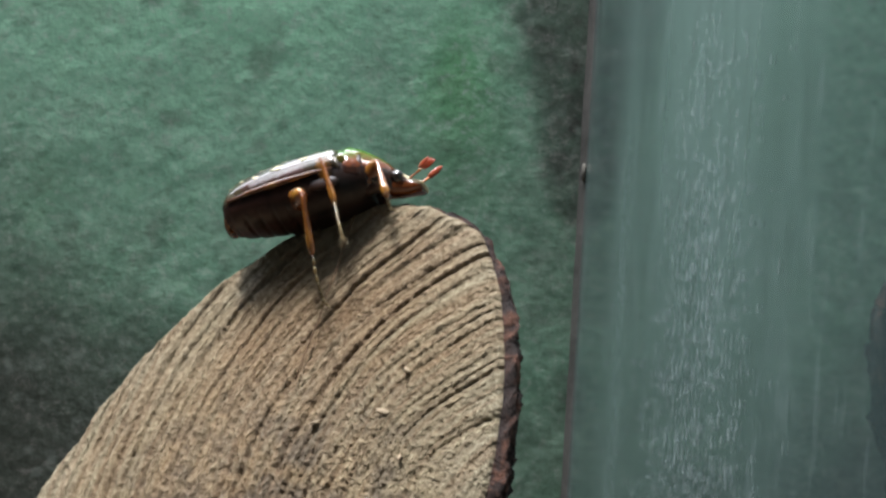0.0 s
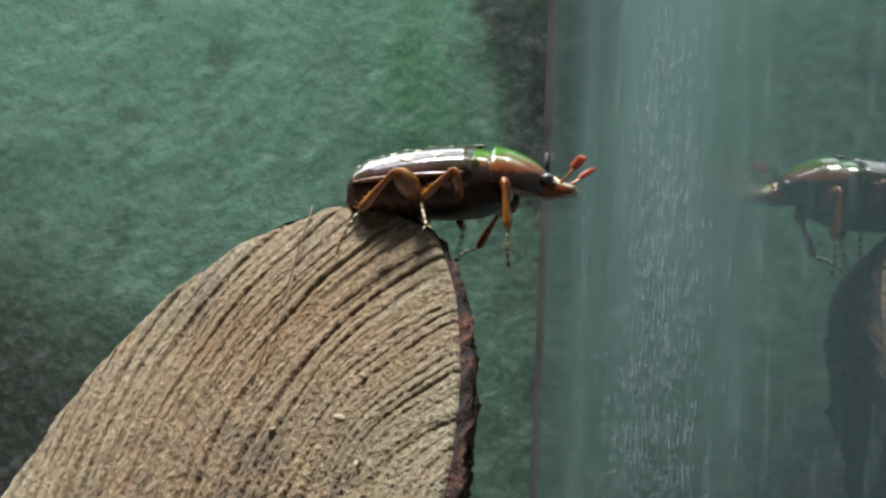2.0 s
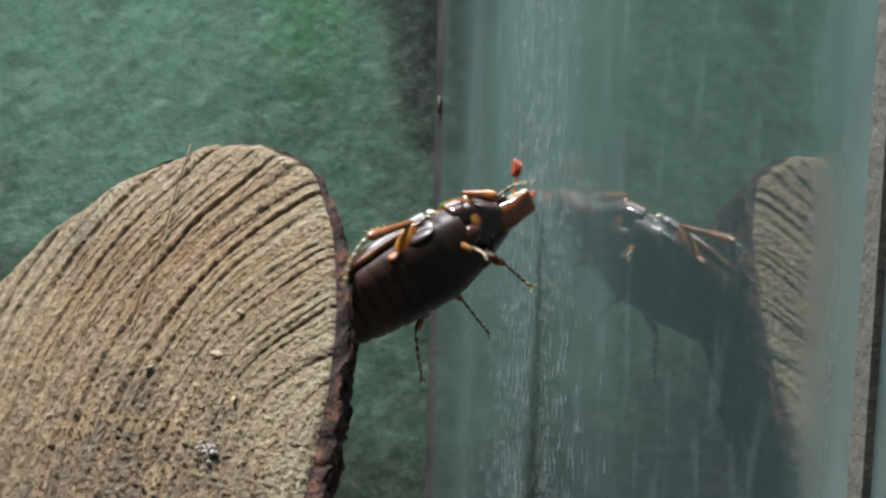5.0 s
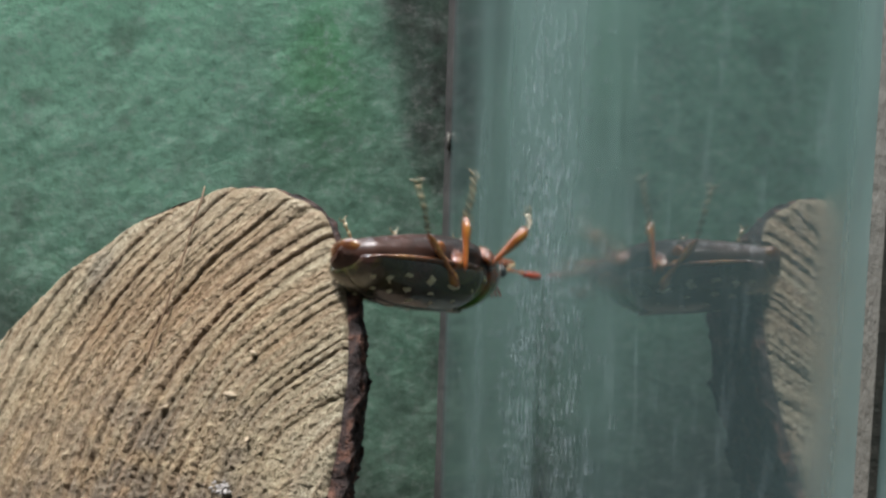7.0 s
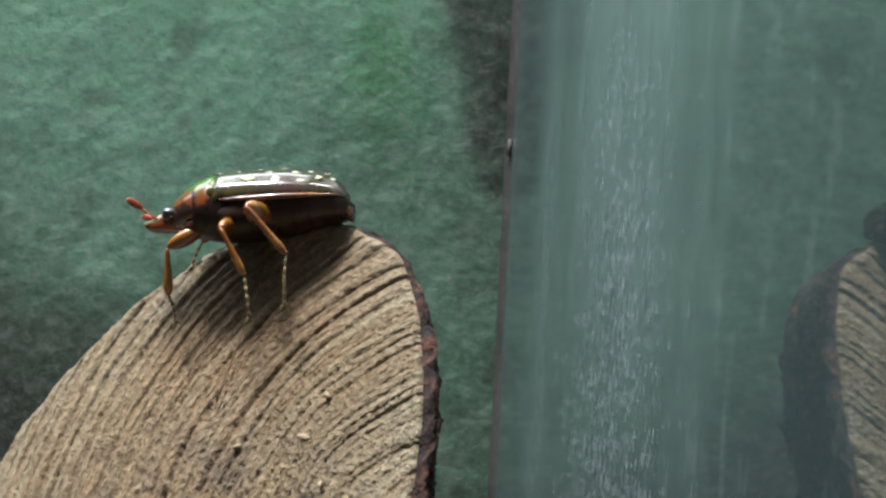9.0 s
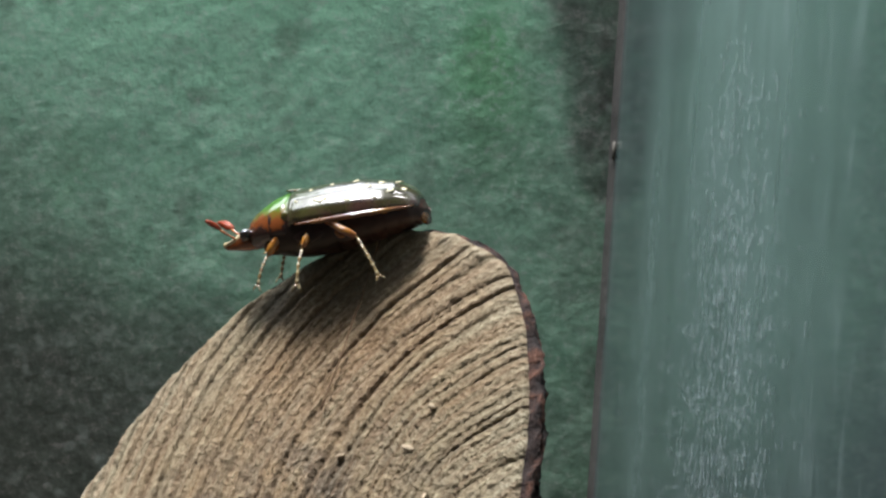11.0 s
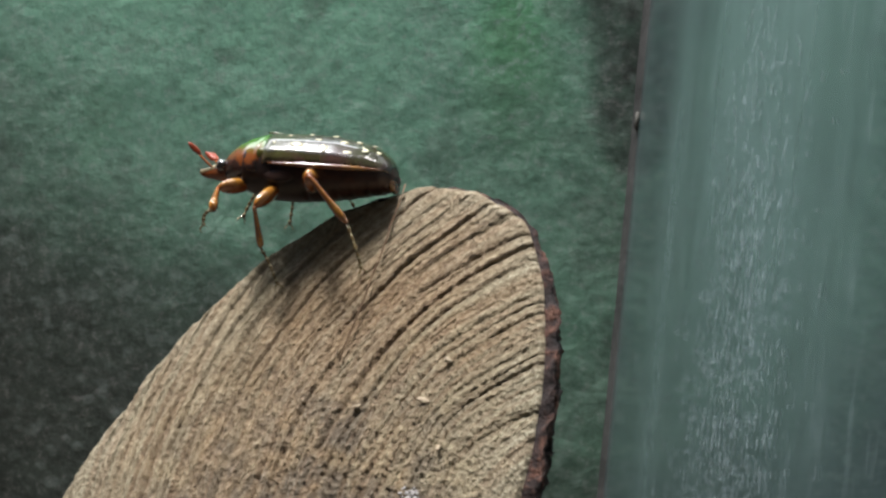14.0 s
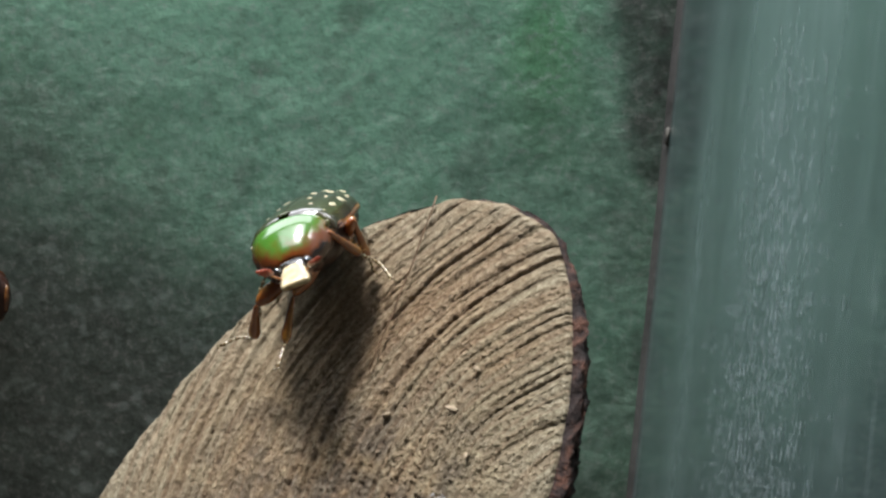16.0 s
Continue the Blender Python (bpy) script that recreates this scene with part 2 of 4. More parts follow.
mottle(HULL, (0.014, 0.008, 0.006), 240, 0.8)
mottle(ELYTRA, (0.058, 0.075, 0.014), 200, 0.6)
mottle(ELYTRA, (0.022, 0.013, 0.008), 420, 0.6)
FLANK = shell_material("flank_skin", (0.045, 0.015, 0.008), (0.10, 0.035, 0.012), (0.24, 0.12, 0.03), rough=0.25, coat=0.5)
BLACK = shell_material("eye_skin", (0.008, 0.007, 0.006), (0.012, 0.01, 0.008), (0.02, 0.015, 0.01), rough=0.08)
HEAD = two_tone("head_skin", (0.16, 0.042, 0.01), (0.022, 0.016, 0.008), -2.2, -0.4, 0.35, None, 0.6)
OLIVE = shell_material("olive_skin", (0.035, 0.034, 0.008), (0.07, 0.07, 0.012), (0.13, 0.10, 0.02), rough=0.22, coat=0.8)
HIP = shell_material("hip_skin", (0.15, 0.045, 0.012), (0.26, 0.09, 0.018), (0.36, 0.17, 0.03), rough=0.25, coat=0.7)
LEG = two_tone("leg_skin", (0.21, 0.058, 0.012), (0.41, 0.195, 0.028), 0.0, 1.2, 0.5, None, 0.7)
mottle(LEG, (0.13, 0.035, 0.008), 420, 0.55)
SPOT = material("cream_spot", (0.43, 0.40, 0.25), 0.4, coat=0.25)
TARSUS = shell_material("tarsus_skin", (0.05, 0.03, 0.012), (0.14, 0.09, 0.035), (0.3, 0.22, 0.1), rough=0.25, coat=0.7)


def banded(m, pitch):
    """Pale rings along a thin foot."""
    n = Net(m)
    old = n.b.inputs["Base Color"].links[0].from_socket
    sep = n.add("SeparateXYZ")
    n.link(n.coords(), sep.inputs[0])
    k = n.math("PINGPONG", n.math("MULTIPLY", sep.outputs[0], 1000 / pitch), 1.0)
    n.link(n.mix(n.ramp(k, [(0.62, (0, 0, 0)), (0.85, (1, 1, 1))]), old, (0.42, 0.36, 0.22)), n.b.inputs["Base Color"])


banded(TARSUS, 0.5)
CLYPEUS = shell_material("clypeus_skin", (0.30, 0.20, 0.09), (0.44, 0.35, 0.18), (0.56, 0.48, 0.30), scale=500, rough=0.4, coat=0.3)
CLUB = shell_material("club_skin", (0.16, 0.025, 0.012), (0.27, 0.045, 0.018), (0.36, 0.08, 0.03), rough=0.35, coat=0.3)


# ---- building helpers ----
def mesh_object(name, bm, mat, smooth=True):
    me = bpy.data.meshes.new(name)
    bmesh.ops.recalc_face_normals(bm, faces=bm.faces)
    bm.to_mesh(me)
    bm.free()
    for p in me.polygons:
        p.use_smooth = smooth
    me.materials.append(mat)
    return new(name, me)


def part(name, bm, mat, parent, label="", smooth=True):
    ob = mesh_object(name, bm, mat, smooth)
    ob.parent = parent
    return tagged(ob, label)


def box(lo, hi, bevel=0.0):
    bm = bmesh.new()
    bmesh.ops.create_cube(bm, size=1.0)
    for v in bm.verts:
        v.co = Vector([(a + b) / 2 + c * (b - a) for a, b, c in zip(lo, hi, v.co)])
    if bevel:
        bmesh.ops.bevel(bm, geom=bm.edges[:], offset=bevel, segments=2, affect="EDGES")
    return bm


def arrays_object(name, co, faces, mat, values=None):
    """A mesh from computed arrays, with named values on its points."""
    me = bpy.data.meshes.new(name)
    me.from_pydata([tuple(c) for c in co], [], faces)
    me.polygons.foreach_set("use_smooth", [True] * len(me.polygons))
    for key, val in (values or {}).items():
        a = me.attributes.new(key, "FLOAT", "POINT")
        a.data.foreach_set("value", np.ascontiguousarray(val, dtype=np.float32))
    me.materials.append(mat)
    me.update()
    return new(name, me)


def grid_faces(rows, cols, closed=False):
    n = cols if closed else cols - 1
    return [(r * cols + c, r * cols + (c + 1) % cols, (r + 1) * cols + (c + 1) % cols, (r + 1) * cols + c) for r in range(rows - 1) for c in range(n)]


def hash_noise(x, y, seed):
    """Smooth value noise on arrays, one lump per unit."""
    xi, yi = np.floor(x).astype(np.int64), np.floor(y).astype(np.int64)
    fx, fy = x - xi, y - yi
    fx, fy = fx * fx * (3 - 2 * fx), fy * fy * (3 - 2 * fy)

    def h(a, b):
        k = (a * 374761393 + b * 668265263 + seed * 974634777) & 0xFFFFFFFF
        k = ((k ^ (k >> 13)) * 1274126177) & 0xFFFFFFFF
        return ((k ^ (k >> 16)) & 0xFFFF) / 65535.0

    return (h(xi, yi) * (1 - fx) + h(xi + 1, yi) * fx) * (1 - fy) + (h(xi, yi + 1) * (1 - fx) + h(xi + 1, yi + 1) * fx) * fy


def fbm(x, y, seed, octaves=4):
    return sum(hash_noise(x * 2 ** i, y * 2 ** i, seed + i) * 0.5 ** i for i in range(octaves)) / sum(0.5 ** i for i in range(octaves))


# ---- the enclosure ----
WALL_Y, FLOOR_Z, LEFT_X, LID_Z = 0.3172, 0.03, -0.42, 0.40


def back_wall():
    xs = np.concatenate([np.linspace(LEFT_X, -0.2, 24)[:-1], np.linspace(-0.2, 0.0, 400)])
    zs = np.concatenate([np.linspace(FLOOR_Z - 0.005, 0.2, 340), np.linspace(0.2, 0.222, 4)[1:]])
    X, Z = np.meshgrid(xs, zs)
    mm, zz = X * 1000, Z * 1000
    relief = 0.0005 * (fbm(mm / 19, zz / 19, 3, 2) - 0.5) + 0.00024 * (fbm(mm / 3.3, zz / 3.3, 9, 3) - 0.5)
    # darker grey: strip beside the pane, patch low down, soft zone near the pane; ragged borders
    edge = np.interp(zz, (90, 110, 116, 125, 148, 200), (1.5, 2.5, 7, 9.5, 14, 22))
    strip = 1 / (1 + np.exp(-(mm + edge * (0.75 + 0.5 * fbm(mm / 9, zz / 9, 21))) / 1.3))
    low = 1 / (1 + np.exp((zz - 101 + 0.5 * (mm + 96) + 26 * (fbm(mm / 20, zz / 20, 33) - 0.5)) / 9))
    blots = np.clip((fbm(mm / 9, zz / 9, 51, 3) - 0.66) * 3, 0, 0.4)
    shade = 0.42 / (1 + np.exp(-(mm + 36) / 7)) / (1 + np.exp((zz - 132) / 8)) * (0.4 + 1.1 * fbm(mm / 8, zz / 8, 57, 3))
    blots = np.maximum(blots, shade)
    greyed = np.clip(np.maximum(np.maximum(strip * np.clip((zz - 98) / 18, 0.3, 1) * (0.65 + 0.35 * fbm(mm / 3, zz / 3, 5)), low * 0.9), blots), 0, 1)
    vivid = 0.75 * np.exp(-((mm + 25) / 8) ** 2 - ((zz - 138) / 15) ** 2) + 0.45 * np.clip(4 * (fbm(mm / 26, zz / 26, 91, 3) - 0.58), 0, 1)
    mint = 0.95 * np.exp(-((mm + 72) / 48) ** 2 - ((zz - 154) / 26) ** 2) * (0.5 + fbm(mm / 7, zz / 7, 95, 3))
    Y = WALL_Y + relief
    co = np.stack([X, Y, Z], -1).reshape(-1, 3)
    ob = arrays_object("wall_back", co, grid_faces(len(zs), len(xs)), WALL, {"greyed": greyed.ravel(), "vivid": vivid.ravel(), "mint": mint.ravel()})
    solid = ob.modifiers.new("thickness", "SOLIDIFY")
    solid.thickness, solid.offset = 0.02, -1
    return tagged(ob, "rough green painted rock wall with dark grey patches", "wall", kind="structure")


def side_pane():
    ys, zs = np.linspace(-0.12, WALL_Y + 0.012, 320), np.linspace(FLOOR_Z, LID_Z, 60)
    Y, Z = np.meshgrid(ys, zs)
    # dust, plus light through and off the pane painted in as pale bands
    film_light = 0.22 + 0.36 * np.clip((Y * 1000 - 205) / 40, 0, 1) + 0.75 * np.exp(-((Y * 1000 - 197) / 44) ** 2) * (0.42 + 0.58 * np.clip((Z * 1000 - 92) / 34, 0, 1))
    # painted lighter towards the viewer, where the pane mirrors the dark front
    film_light += 0.65 * np.clip((98 - Y * 1000) / 10, 0, 1)
    film_light *= 0.6 + 0.8 * fbm(Y * 1000 / 22, Z * 1000 / 110, 71, 3)
    wipe = np.clip((150 - Z * 1000) / 40, 0.15, 1) * (0.4 + fbm(Y * 1000 / 14, Z * 1000 / 22, 73, 2))
    co = np.stack([np.zeros_like(Y), Y, Z], -1).reshape(-1, 3)
    ob = arrays_object("window_1", co, grid_faces(60, 320), GLASS, {"film_light": np.clip(film_light, 0, 1).ravel(), "wipe": np.clip(wipe, 0, 1).ravel()})
    solid = ob.modifiers.new("thickness", "SOLIDIFY")
    solid.thickness, solid.offset = 0.004, -1
    for p in ob.data.polygons:
        p.flip()
    return tagged(ob, "dusty reflecting glass side pane with wipe streaks and painted pale haze", "glass pane", kind="structure")


def enclosure():
    back_wall()
    side_pane()
    # the three plaster walls are unseen, added up to lid height against side light
    for name, lo, hi, mat, label in (
        ("floor", (LEFT_X - 0.02, -0.30, FLOOR_Z - 0.02), (0.16, 0.34, FLOOR_Z), SOIL, "dark soil floor of the enclosure"),
        ("wall_left", (LEFT_X - 0.02, -0.30, FLOOR_Z), (LEFT_X, 0.34, LID_Z), PLASTER, "unseen grey plastered side wall"),
        ("wall_front", (LEFT_X, -0.32, FLOOR_Z), (0.16, -0.30, LID_Z), PLASTER, "unseen grey plastered wall behind the viewer"),
        ("wall_right", (0.14, -0.30, FLOOR_Z), (0.16, 0.34, LID_Z), PLASTER, "unseen grey wall beyond the glass pane"),
    ):
        tagged(mesh_object(name, box(lo, hi), mat, False), label, "floor" if name == "floor" else "wall", kind="structure")
    # lid added out of view to cut fill light, open above the log
    lid = bmesh.new()
    for lo, hi in (((LEFT_X - 0.02, -0.32), (0.16, 0.0)), ((LEFT_X - 0.02, 0.0), (-0.345, 0.34)), ((0.005, 0.0), (0.16, 0.34)), ((-0.345, 0.322), (0.005, 0.34))):
        slab = box((*lo, LID_Z), (*hi, LID_Z + 0.012))
        tmp = bpy.data.meshes.new("slab")
        slab.to_mesh(tmp)
        slab.free()
        lid.from_mesh(tmp)
        bpy.data.meshes.remove(tmp)
    tagged(mesh_object("ceiling", lid, PLASTER, False), "added unseen grey lid that cuts fill light, open over the log", "ceiling", kind="structure")
    # seal in the corner and the seam of the pane
    bm = bmesh.new()
    bead = [(0.001, 0.001), (-0.0010, 0.001), (-0.0009, -0.0004), (-0.0007, -0.0012), (-0.0004, -0.0022), (-0.0001, -0.0030), (0.001, -0.0036)]
    loops = [[bm.verts.new((x + 0.0003 * (fbm(np.array([k * 0.9]), np.array([7.0]), 77)[0] - 0.5), WALL_Y + y, FLOOR_Z + 0.31 * k / 60)) for x, y in bead] for k in range(61)]
    for a, b in zip(loops, loops[1:]):
        for i in range(7):
            bm.faces.new((a[i], a[(i + 1) % 7], b[(i + 1) % 7], b[i]))
    corner = mesh_object("trim", bm, STRIP)
    tagged(corner, "thin grey sealant bead in the corner", "sealant", kind="structure")
    # small pale block added in place of a glint on the bead
    part("glint_mark", box((-0.0008, WALL_Y - 0.0033, 0.1222), (-0.0001, WALL_Y - 0.0022, 0.1260), 0.0003), SEAM, corner, "pale raised mark standing in for a glint on the bead")
    seam = mesh_object("trim", box((-0.0005, 0.0826, FLOOR_Z), (0.0002, 0.0848, 0.34)), SEAM, False)
    tagged(seam, "grey sealant seam on the glass pane", "sealant", kind="structure")


# ---- the log: an oblique sawn face, bark behind it ----
FACE_O = Vector((-0.035968, 0.189592, 0.107253))
FACE_U, FACE_V, FACE_N = Vector((0.81808, -0.57511, 0)), Vector((0.30596, 0.43521, 0.84675)), Vector((-0.48697, -0.69270, 0.53200))
CU, CV = -9.0, -30.5


def outline(a):
    """The sawn face's border in millimetres at the angle a: a lopsided rounded shape, steeper where it nears the pane."""
    c, s = np.cos(a), np.sin(a)
    n = np.where(c > 0, 2.35, 1.70)
    wide = np.where(c > 0, 25.8, 38.7)
    tall = np.where(s > 0, 51.7, 58.0)
    n = np.where(s > 0, n, 2.4)
    r = (np.abs(c / wide) ** n + np.abs(s / tall) ** n) ** (-1 / n)
    r = r * (1 + 0.014 * np.exp(-((np.mod(a, 2 * np.pi) - 1.36) / 0.2) ** 2) - 0.03 * np.exp(-((np.mod(a, 2 * np.pi) - 2.7) / 0.4) ** 2))
    return CU + r * c, CV + r * s


def face_point(u, v, h=0.0):
    p = np.array(FACE_O)[None, :] + (np.outer(u, FACE_U) + np.outer(v, FACE_V) + np.outer(h, FACE_N)) / 1000
    p[:, 2] = np.maximum(p[:, 2], FLOOR_Z - 0.001)
    return p


PITH = (27.5, -17.5)


def edge_wear(a):
    """How the sawn border strays from its smooth shape."""
    return 1 + 0.028 * (fbm(a * 9 + 40, a * 0, 7, 4) - 0.5)


def ring_relief(u, v):
    """Depth of the growth rings' grooves (0 to 1), distance from the pith, angle, slope of the steps, tone of the bands."""
    du, dv = u - PITH[0], v - PITH[1]
    ang = np.arctan2(dv, du)
    ang = np.where(ang < -1, ang + 2 * np.pi, ang)
    d = np.hypot(du, dv) + 1.3 * (fbm(u / 18, v / 18, 11, 2) - 0.5)
    phase = d + 5.0 * (fbm(d * 0.13, ang * 0.7, 15, 2) - 0.5) + 0.5 * (fbm(d * 0.3, ang * 4, 17, 2) - 0.5)
    fray = 0.3 * (fbm(u / 0.8, v / 0.8, 19, 3) - 0.5)
    groove, saw = np.zeros_like(d), np.zeros_like(d)
    for gap, seed, width, power in ((2.35, 27, 0.32, 1.0), (1.4, 29, 0.23, 0.6), (0.65, 31, 0.14, 0.35)):
        cell = np.floor(phase / gap)
        x = (phase / gap - cell - 0.5) * gap + fray * power
        own = np.clip(0.22 + 1.5 * hash_noise(cell * 1.7 + 0.3, cell * 0 + 0.5, seed) - 0.2, 0, 1)
        run = np.clip(2.2 * hash_noise(cell * 3.7 + 0.3, ang * 2.4 + cell * 5.3, seed + 3) - 0.4, 0, 1)
        deep = own * (0.25 + 0.75 * run) if gap > 1 else run
        groove = np.maximum(groove, np.exp(-(x / width) ** 2) * deep * power * (0.88 + 0.2 * fbm(u / 0.6, v / 0.6, seed + 9, 2)))
        if gap > 1:
            step = np.where(x < 0, -x / gap - 0.5, 0.5 - x / gap)
            saw = saw + step * deep * power
    tone = fbm(phase * 0.55, ang * 1.1, 66, 3)
    return np.clip(groove, 0, 1), d, ang, saw, tone


CRACK = ((8.9, 1.0), (2.4, -8.2))


def crack_depth(u, v):
    """One open crack that runs along the rings near the heart."""
    (u0, v0), (u1, v1) = CRACK
    length = math.hypot(u1 - u0, v1 - v0)
    along = ((u - u0) * (u1 - u0) + (v - v0) * (v1 - v0)) / length
    across = ((u - u0) * (v1 - v0) - (v - v0) * (u1 - u0)) / length + 0.9 * (fbm(u / 1.6, v / 1.6, 37, 3) - 0.5)
    return np.exp(-(across / 0.32) ** 2) * np.clip(along / 1.5, 0, 1) * np.clip((length - along) / 3, 0, 1)


def log():
    base = new("log")
    tagged(base, "sawn log end with cracked growth rings and dark bark", "log")
    turns = 620
    ang = np.linspace(0, 2 * np.pi, turns, endpoint=False)
    ang = ang - 0.42 * np.cos(ang)
    rough_edge = edge_wear(ang)
    # the sawn face: points along the growth rings, dense across them, cut off at the border
    radii = np.concatenate([np.arange(9.0, 82.0, 0.125), np.arange(82.0, 125.0, 0.8)])
    turn = np.radians(np.concatenate([np.arange(40.0, 84.0, 2.0), np.arange(84.0, 212.0, 0.3), np.arange(212.0, 330.0, 2.0)]))
    R, A = np.meshgrid(radii, turn, indexing="ij")
    u, v = PITH[0] + R * np.cos(A), PITH[1] + R * np.sin(A)
    polar = np.arctan2(v - CV, u - CU)
    bu, bv = outline(polar)
    worn = edge_wear(polar)
    bu, bv = CU + (bu - CU) * worn, CV + (bv - CV) * worn
    part_out = np.hypot(u - CU, v - CV) / np.hypot(bu - CU, bv - CV)
    inside = part_out < 1
    u, v = np.where(inside, u, bu).ravel(), np.where(inside, v, bv).ravel()
    keep = inside[:-1, :-1] | inside[1:, :-1] | inside[:-1, 1:] | inside[1:, 1:]
    n = len(turn)
    i, j = np.nonzero(keep)
    quads = np.stack([i * n + j, (i + 1) * n + j, (i + 1) * n + j + 1, i * n + j + 1], 1)
    used, quads = np.unique(quads, return_inverse=True)
    quads = quads.reshape(-1, 4).tolist()
    u, v, edge_r = u[used], v[used], np.minimum(part_out.ravel()[used], 1)
    groove, d, turn, saw, tone = ring_relief(u, v)
    groove = groove * np.interp(v - 0.5 * u, (-30, -12, 6), (0.75, 0.95, 1.0))
    groove = np.maximum(groove, crack_depth(u, v))
    crumbs = 0.35 * fbm(d * 1.6, turn * 15, 41, 4) + 0.65 * np.maximum(fbm(u / 0.46, v / 0.46, 47, 2), 0.42) - 0.5
    pith = np.exp(-(((u + 8) / 23) ** 2 + ((v + 29) / 23) ** 2))
    height = -0.38 * groove + 0.5 * saw + 0.5 * crumbs * (1 + 2.2 * pith) + 1.2 * (fbm(u / 12, v / 12, 43, 2) - 0.5)
    height -= 0.7 * np.clip((edge_r - 0.98) / 0.02, 0, 1) ** 2
    heart = np.clip(np.exp(-((d - 45) / 18) ** 2) * np.clip(2.4 * tone - 0.1, 0, 1) + np.clip(3.2 * (tone - 0.48), 0, 0.8), 0, 1)
    rim = np.clip((edge_r - 0.74) / 0.24, 0, 1) * np.clip(0.2 + 1.3 * fbm(u / 5, v / 5, 69, 3), 0, 1)
    band = np.clip(3.2 * (fbm(d * 1.5, turn * 1.2, 68, 3) - 0.5), 0, 0.8)
    grey = np.clip(1.5 * pith * np.clip(fbm(u / 2.6, v / 2.6, 63, 3) * 2.2 - 0.45, 0, 1) + 1.3 * np.exp(-(((u + 26.8) / 1.7) ** 2 + ((v - 7.5) / 2.8) ** 2)) + 0.7 * np.exp(-(((u + 12.5) / 1.6) ** 2 + ((v + 18) / 2.0) ** 2)), 0, 0.9)
    face = arrays_object("sawn_face", face_point(u, v, height), quads, WOOD, {"groove": groove, "heart": heart, "grey": grey, "band": band, "ring": d, "along": turn * 17, "rim": rim})
    face.parent = base
    tagged(face, "pale tan sawn wood with deep curved ring grooves")
    # bark: from the face's border backwards
    axis = Vector((0.09, 0.93, -0.46)).normalized()
    steps = 60
    k = np.linspace(0, 1, steps)[:, None]
    au = np.repeat(ang[None, :], steps, 0)
    length = 0.015
    right = np.clip(np.cos(au) * 1.3 + 0.35, 0, 1)
    swell = right ** 2 * (0.4 + 2.4 * fbm(au * 15, k ** 2 * 20 + au * 0, 81, 4)) * np.minimum(1, k * 30) - 0.35 * (1 - right) * np.minimum(1, k * 30)
    swell = swell + (0.15 + 1.5 * right) * (fbm(au * 34, k ** 2 * 44, 85, 3) - 0.5) * np.minimum(1, k * 30)
    ou, ov = outline(au.ravel())
    du, dv = ou - CU, ov - CV
    ln = np.hypot(du, dv)
    sw = swell.ravel()
    first = (k + 0 * au).ravel() == 0
    e = np.tile(rough_edge, steps)
    cu, cv = CU + du * np.where(first, e, 1) + du / ln * sw, CV + dv * np.where(first, e, 1) + dv / ln * sw
    ragged = (right * 2.2 * (fbm(au * 24, k ** 2 * 30 + 5, 88, 3) - 0.5)).ravel()
    p = face_point(cu, cv, np.where(first, -0.6, -0.9 + ragged)) + np.outer((k ** 2 + 0 * au).ravel() * length, axis)
    p[:, 2] = np.maximum(p[:, 2], FLOOR_Z - 0.001)
    bark = arrays_object("bark", p, grid_faces(steps, turns, True) + [tuple(range((steps - 1) * turns, steps * turns))], BARK)
    bark.parent = base
    tagged(bark, "dark flaky reddish brown bark")
    return base


def on_face(u, v, h=0.0):
    return FACE_O + (FACE_U * u + FACE_V * v + FACE_N * h) / 1000


def tube(points, radii, sides=6):
    bm = bmesh.new()
    loops = []
    for i, p in enumerate(points):
        a, b = points[max(i - 1, 0)], points[min(i + 1, len(points) - 1)]
        d = (b - a).normalized()
        s = d.cross(Vector((0, 0, 1)) if abs(d.z) < 0.9 else Vector((0, 1, 0))).normalized()
        t = d.cross(s)
        loops.append([bm.verts.new(p + (s * math.cos(2 * math.pi * j / sides) + t * math.sin(2 * math.pi * j / sides)) * radii[i]) for j in range(sides)])
    for a, b in zip(loops, loops[1:]):
        for j in range(sides):
            bm.faces.new((a[j], a[(j + 1) % sides], b[(j + 1) % sides], b[j]))
    bm.faces.new(loops[0])
    bm.faces.new(loops[-1])
    return bm


